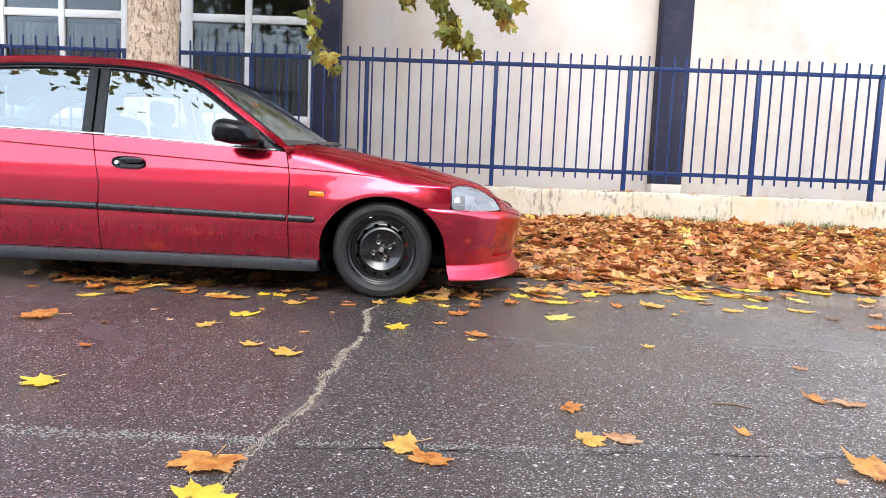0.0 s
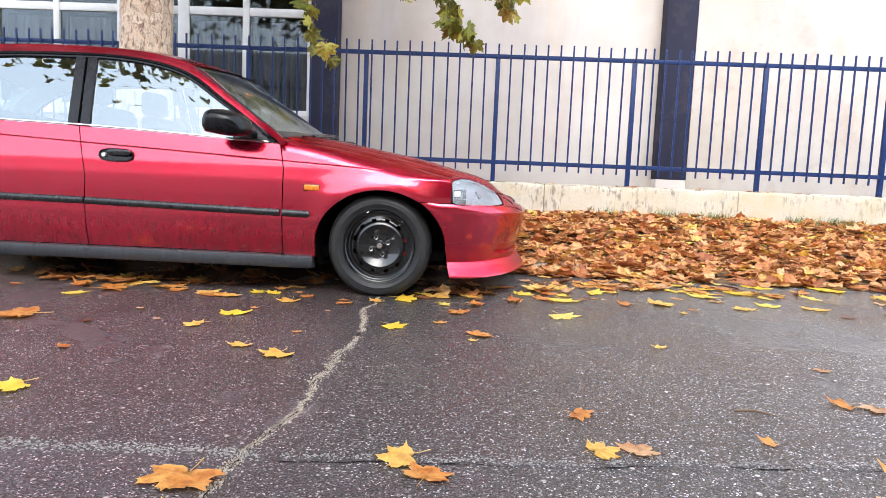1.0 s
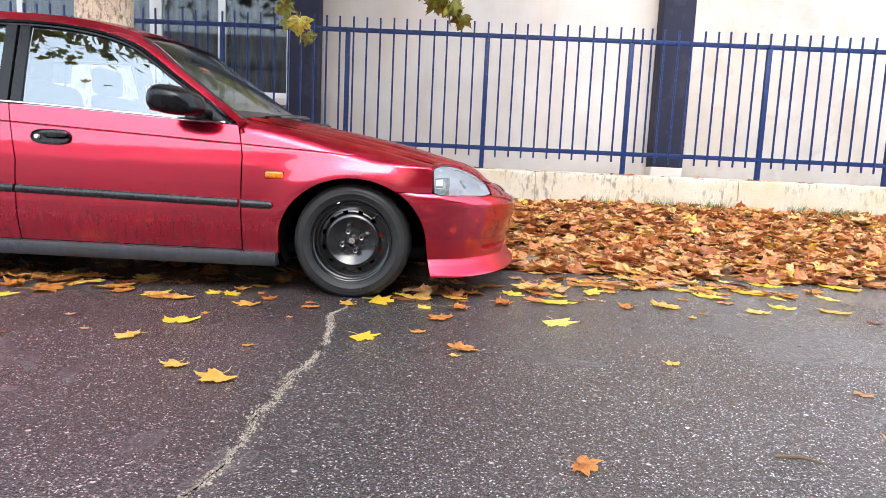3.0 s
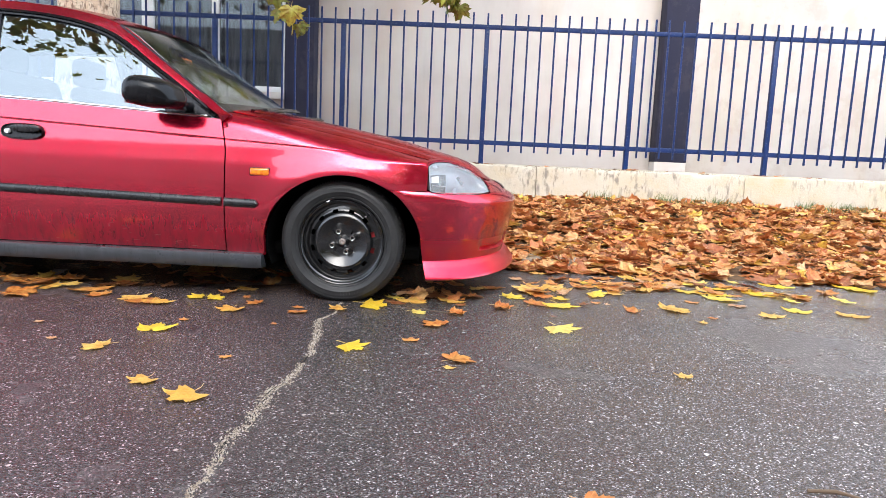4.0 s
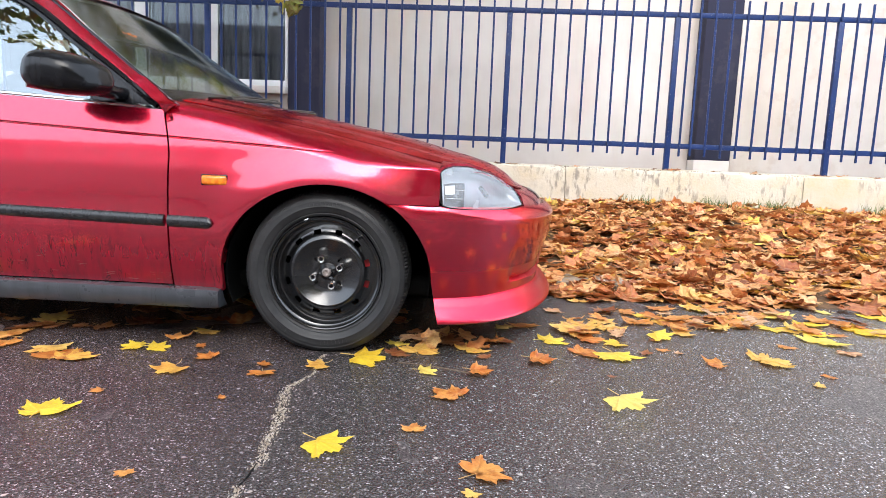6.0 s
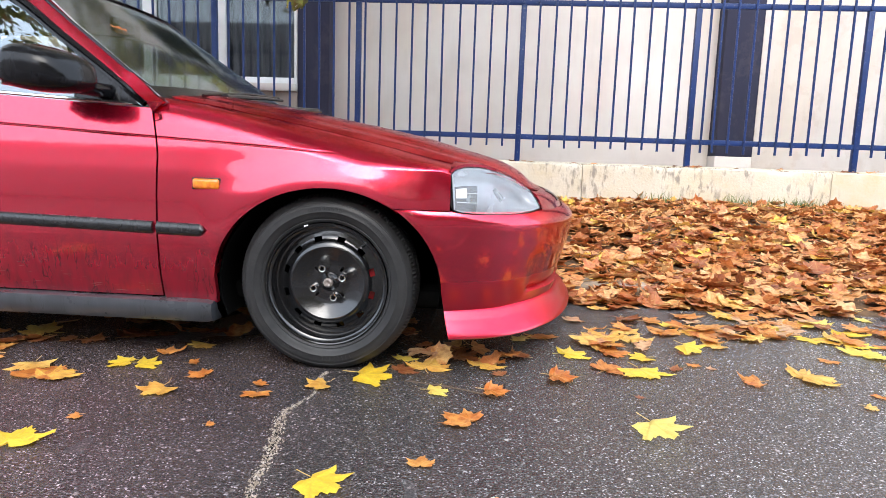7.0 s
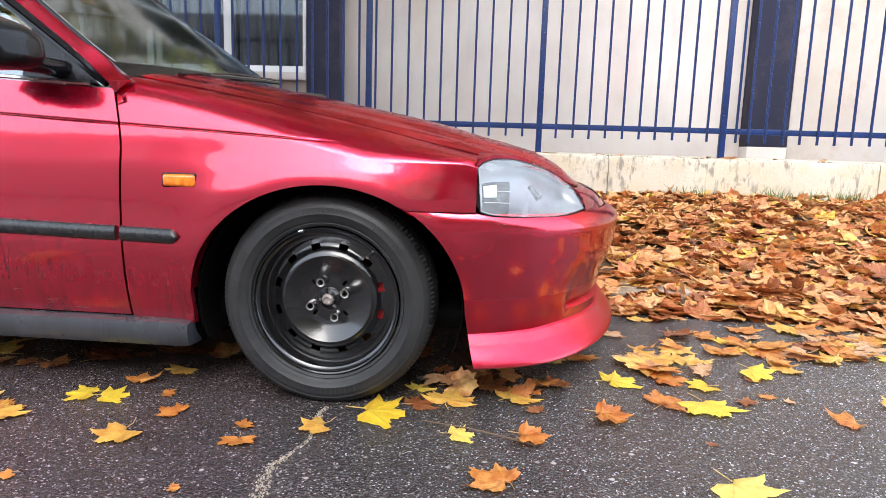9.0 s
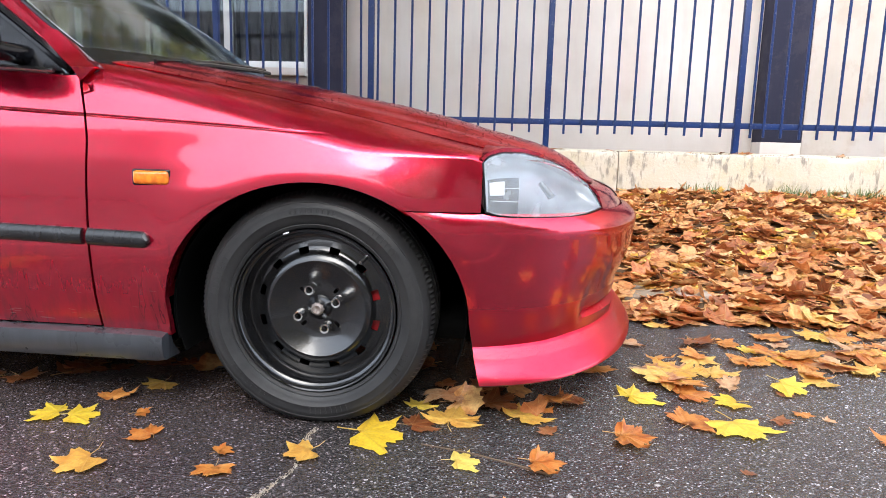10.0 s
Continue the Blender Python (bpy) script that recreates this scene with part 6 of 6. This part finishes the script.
def crown_places(centre, spread, n, seed, size, floor=-1e9):
    rnd = random.Random(seed)
    clumps = []
    while len(clumps) < 90:
        v = Vector((rnd.uniform(-1, 1), rnd.uniform(-1, 1), rnd.uniform(-1, 1)))
        if 0.35 < v.length < 1:
            clumps.append(Vector(centre) + Vector((v.x * spread[0], v.y * spread[1], v.z * spread[2])))
    out = []
    for _ in range(n):
        c = rnd.choice(clumps)
        p = c + Vector((rnd.gauss(0, 0.42), rnd.gauss(0, 0.42), rnd.gauss(-0.05, 0.3)))
        if p.z < floor:
            continue
        out.append(pose(*p, rnd.gauss(0, 40), rnd.gauss(0, 40), rnd.uniform(0, 360)) @ Matrix.Scale(rnd.uniform(0.6, 1.1) * size, 4))
    return out, clumps


def build_tree(place, seed, lean, r, height, spread, n, label, floor=-1e9, over=(0, 0, 0), second=None, size=0.17):
    rnd = random.Random(seed)
    x, y, z = place
    tree = thing("tree", place, label, "tree")
    rows = []
    for i in range(61):
        t = i / 60
        zz = z - 0.1 + (height + 0.1) * t
        rr = r * (1 + 0.42 * math.exp(-max(0, zz - z) / 0.16) - 0.28 * t)
        c = Vector((x + lean * t * height + 0.04 * math.sin(2.2 * t), y, zz))
        row = []
        for k in range(48):
            a = 2 * math.pi * k / 48
            d = Vector((math.cos(a), math.sin(a), 0))
            k2 = 1 + 0.055 * noise.noise((d.x * 1.6, d.y * 1.6, zz * 1.1 + seed)) + 0.022 * noise.noise((d.x * 7, d.y * 7, zz * 5)) + 0.016 * (noise.cell((d.x * 5 + seed, d.y * 5, zz * 7)) - 0.5)
            row.append(c + d * rr * k2)
        rows.append(row)
    part("trunk", grid(rows, True), BARK, tree, "mottled flaking plane tree trunk")
    top = Vector((x + lean * height, y, z + height))
    centre = top + Vector((0, 0, spread[2] * 0.8)) + Vector(over)
    places, clumps = crown_places(centre, spread, n, seed, size, floor)
    if second:
        more, _ = crown_places(second[0], second[1], second[2], seed + 50, size, floor)
        places += more
        # extra unseen foliage, added so the bonnet mirrors dark leaves
        more, _ = crown_places((-2.2, 6.9, 4.4), (3.6, 1.5, 1.0), 2600, seed + 60, size, 3.1)
        places += more
    for c in clumps[:14]:
        mid = top.lerp(c, 0.5) + Vector((rnd.uniform(-0.3, 0.3), rnd.uniform(-0.3, 0.3), 0.3))
        part("limb", tube([top - Vector((0, 0, 0.3)), top.lerp(mid, 0.5), mid, c], [r * 0.42, r * 0.3, r * 0.18, 0.02], 10), BARK, tree)
    ob = many_leaves("crown", places, GREEN_LEAF, COARSE, seed, 0.5)
    ob.parent, ob.matrix_parent_inverse = tree, Matrix.Translation(-Vector(place))
    return tree


def hang(tree, line, leaves, seed, size):
    """A drooping twig with leaves along it."""
    rnd = random.Random(seed)
    pts = [Vector(p) for p in line]
    spray = part("branch", tube(pts, [0.010 - 0.007 * i / (len(pts) - 1) for i in range(len(pts))], 7), TWIG, tree)
    for k in range(leaves):
        t = (0.12 + 0.88 * (k + rnd.uniform(0, 0.6)) / leaves) * (len(pts) - 1)
        i = min(int(t), len(pts) - 2)
        p = pts[i].lerp(pts[i + 1], min(1, t - i))
        out = Vector((rnd.gauss(0, 0.05), rnd.gauss(0, 0.07), rnd.uniform(-0.09, -0.01)))
        # leaves hang by their stalks: tip down
        m = pose(*(p + out), rnd.gauss(-88, 26), rnd.gauss(0, 35), rnd.gauss(0, 60))
        ob = many_leaves("leaf", [m @ Matrix.Scale(size * rnd.uniform(0.65, 1.15), 4)], GREEN_SINGLE, LOBED, seed * 100 + k, 0.55, 1)
        ob.parent = spray


def build_trees():
    street = build_tree((-2.87, 6.28, ground_height(-2.87, 6.28)), 4, 0.012, 0.262, 3.4, (4.2, 3.0, 1.5), 8500, "plane tree with mottled bark and drooping yellow-green leaves", 4.6, (0.2, -1.2, 2.4), ((-5.0, 2.5, 6.3), (4.2, 2.2, 0.8), 8000))
    hang(street, [(-1.75, 6.1, 3.9), (-1.42, 6.1, 3.0), (-1.36, 6.1, 2.5), (-1.33, 6.08, 2.2), (-1.29, 6.08, 1.98), (-1.17, 6.06, 1.80), (-1.03, 6.05, 1.66)], 26, 6, 0.165)
    hang(street, [(-0.9, 6.1, 3.7), (-0.35, 6.1, 2.95), (-0.20, 6.1, 2.45), (-0.17, 6.08, 2.22), (-0.05, 6.05, 2.05), (0.05, 6.05, 1.88)], 62, 7, 0.16)
    hang(street, [(-0.9, 6.1, 3.7), (0.10, 6.15, 2.95), (0.12, 6.12, 2.40), (0.30, 6.12, 2.28), (0.42, 6.12, 2.14)], 44, 8, 0.16)
    hang(street, [(-1.2, 6.1, 3.5), (-0.62, 6.12, 2.75), (-0.52, 6.12, 2.40), (-0.50, 6.12, 2.24)], 24, 9, 0.15)
    # unseen trees, added to keep bright sky out of the bumper's reflection
    for k, (x, y, h) in enumerate(((1.5, -8.2, 4.3), (6.5, -8.8, 4.5), (11.5, -8.4, 4.2), (16.0, -8.6, 4.6), (21.0, -8.4, 4.4))):
        build_tree((x, y, 0), 14 + k, 0.0, 0.24, h, (3.0, 2.4, 1.9), 3000, "unseen leafy tree added across the road to block the sky", size=0.45)


build_trees()
build_leaf_bank()
build_wall_leaves()
build_screen_leaf()
build_grass()
build_sticks()
build_road_leaves()


def build_beads():
    """Rain beads standing on the bonnet and the top of the near wing."""
    rnd = random.Random(77)
    vs, fs = [], []
    made = 0
    while made < 3600:
        x, y = rnd.uniform(-0.88, 0.26), 4.085 + abs(rnd.gauss(0, 0.20))
        if y > 4.75 or noise.noise((x * 7, y * 7, 3)) < -0.25:
            continue
        lo, hi = bonnet_span(y)
        if not lo + 0.01 < x < hi - 0.008:
            continue
        z = bonnet_z(x, y) - 0.001
        r = rnd.choice((0.0008, 0.0010, 0.0013, 0.0017, 0.0024))
        k = len(vs)
        vs.append((x, y, z + r * 0.95))
        for ring, (q, h) in enumerate(((0.75, 0.72), (1.0, 0.15), (0.9, -0.35))):
            vs += [(x + r * q * math.cos(6.283 * i / 6 + ring), y + r * q * math.sin(6.283 * i / 6 + ring), z + r * h) for i in range(6)]
        fs += [(k, k + 1 + i, k + 1 + (i + 1) % 6) for i in range(6)]
        for o in (1, 7):
            fs += [(k + o + i, k + o + 6 + i, k + o + 6 + (i + 1) % 6, k + o + (i + 1) % 6) for i in range(6)]
        made += 1
    me = bpy.data.meshes.new("rain_beads")
    me.from_pydata(vs, [], fs)
    me.materials.append(WATER)
    me.shade_smooth()
    tagged(new("rain_beads", me), "rain beads standing on the car bonnet", "water drops", kind="stuff")


build_beads()
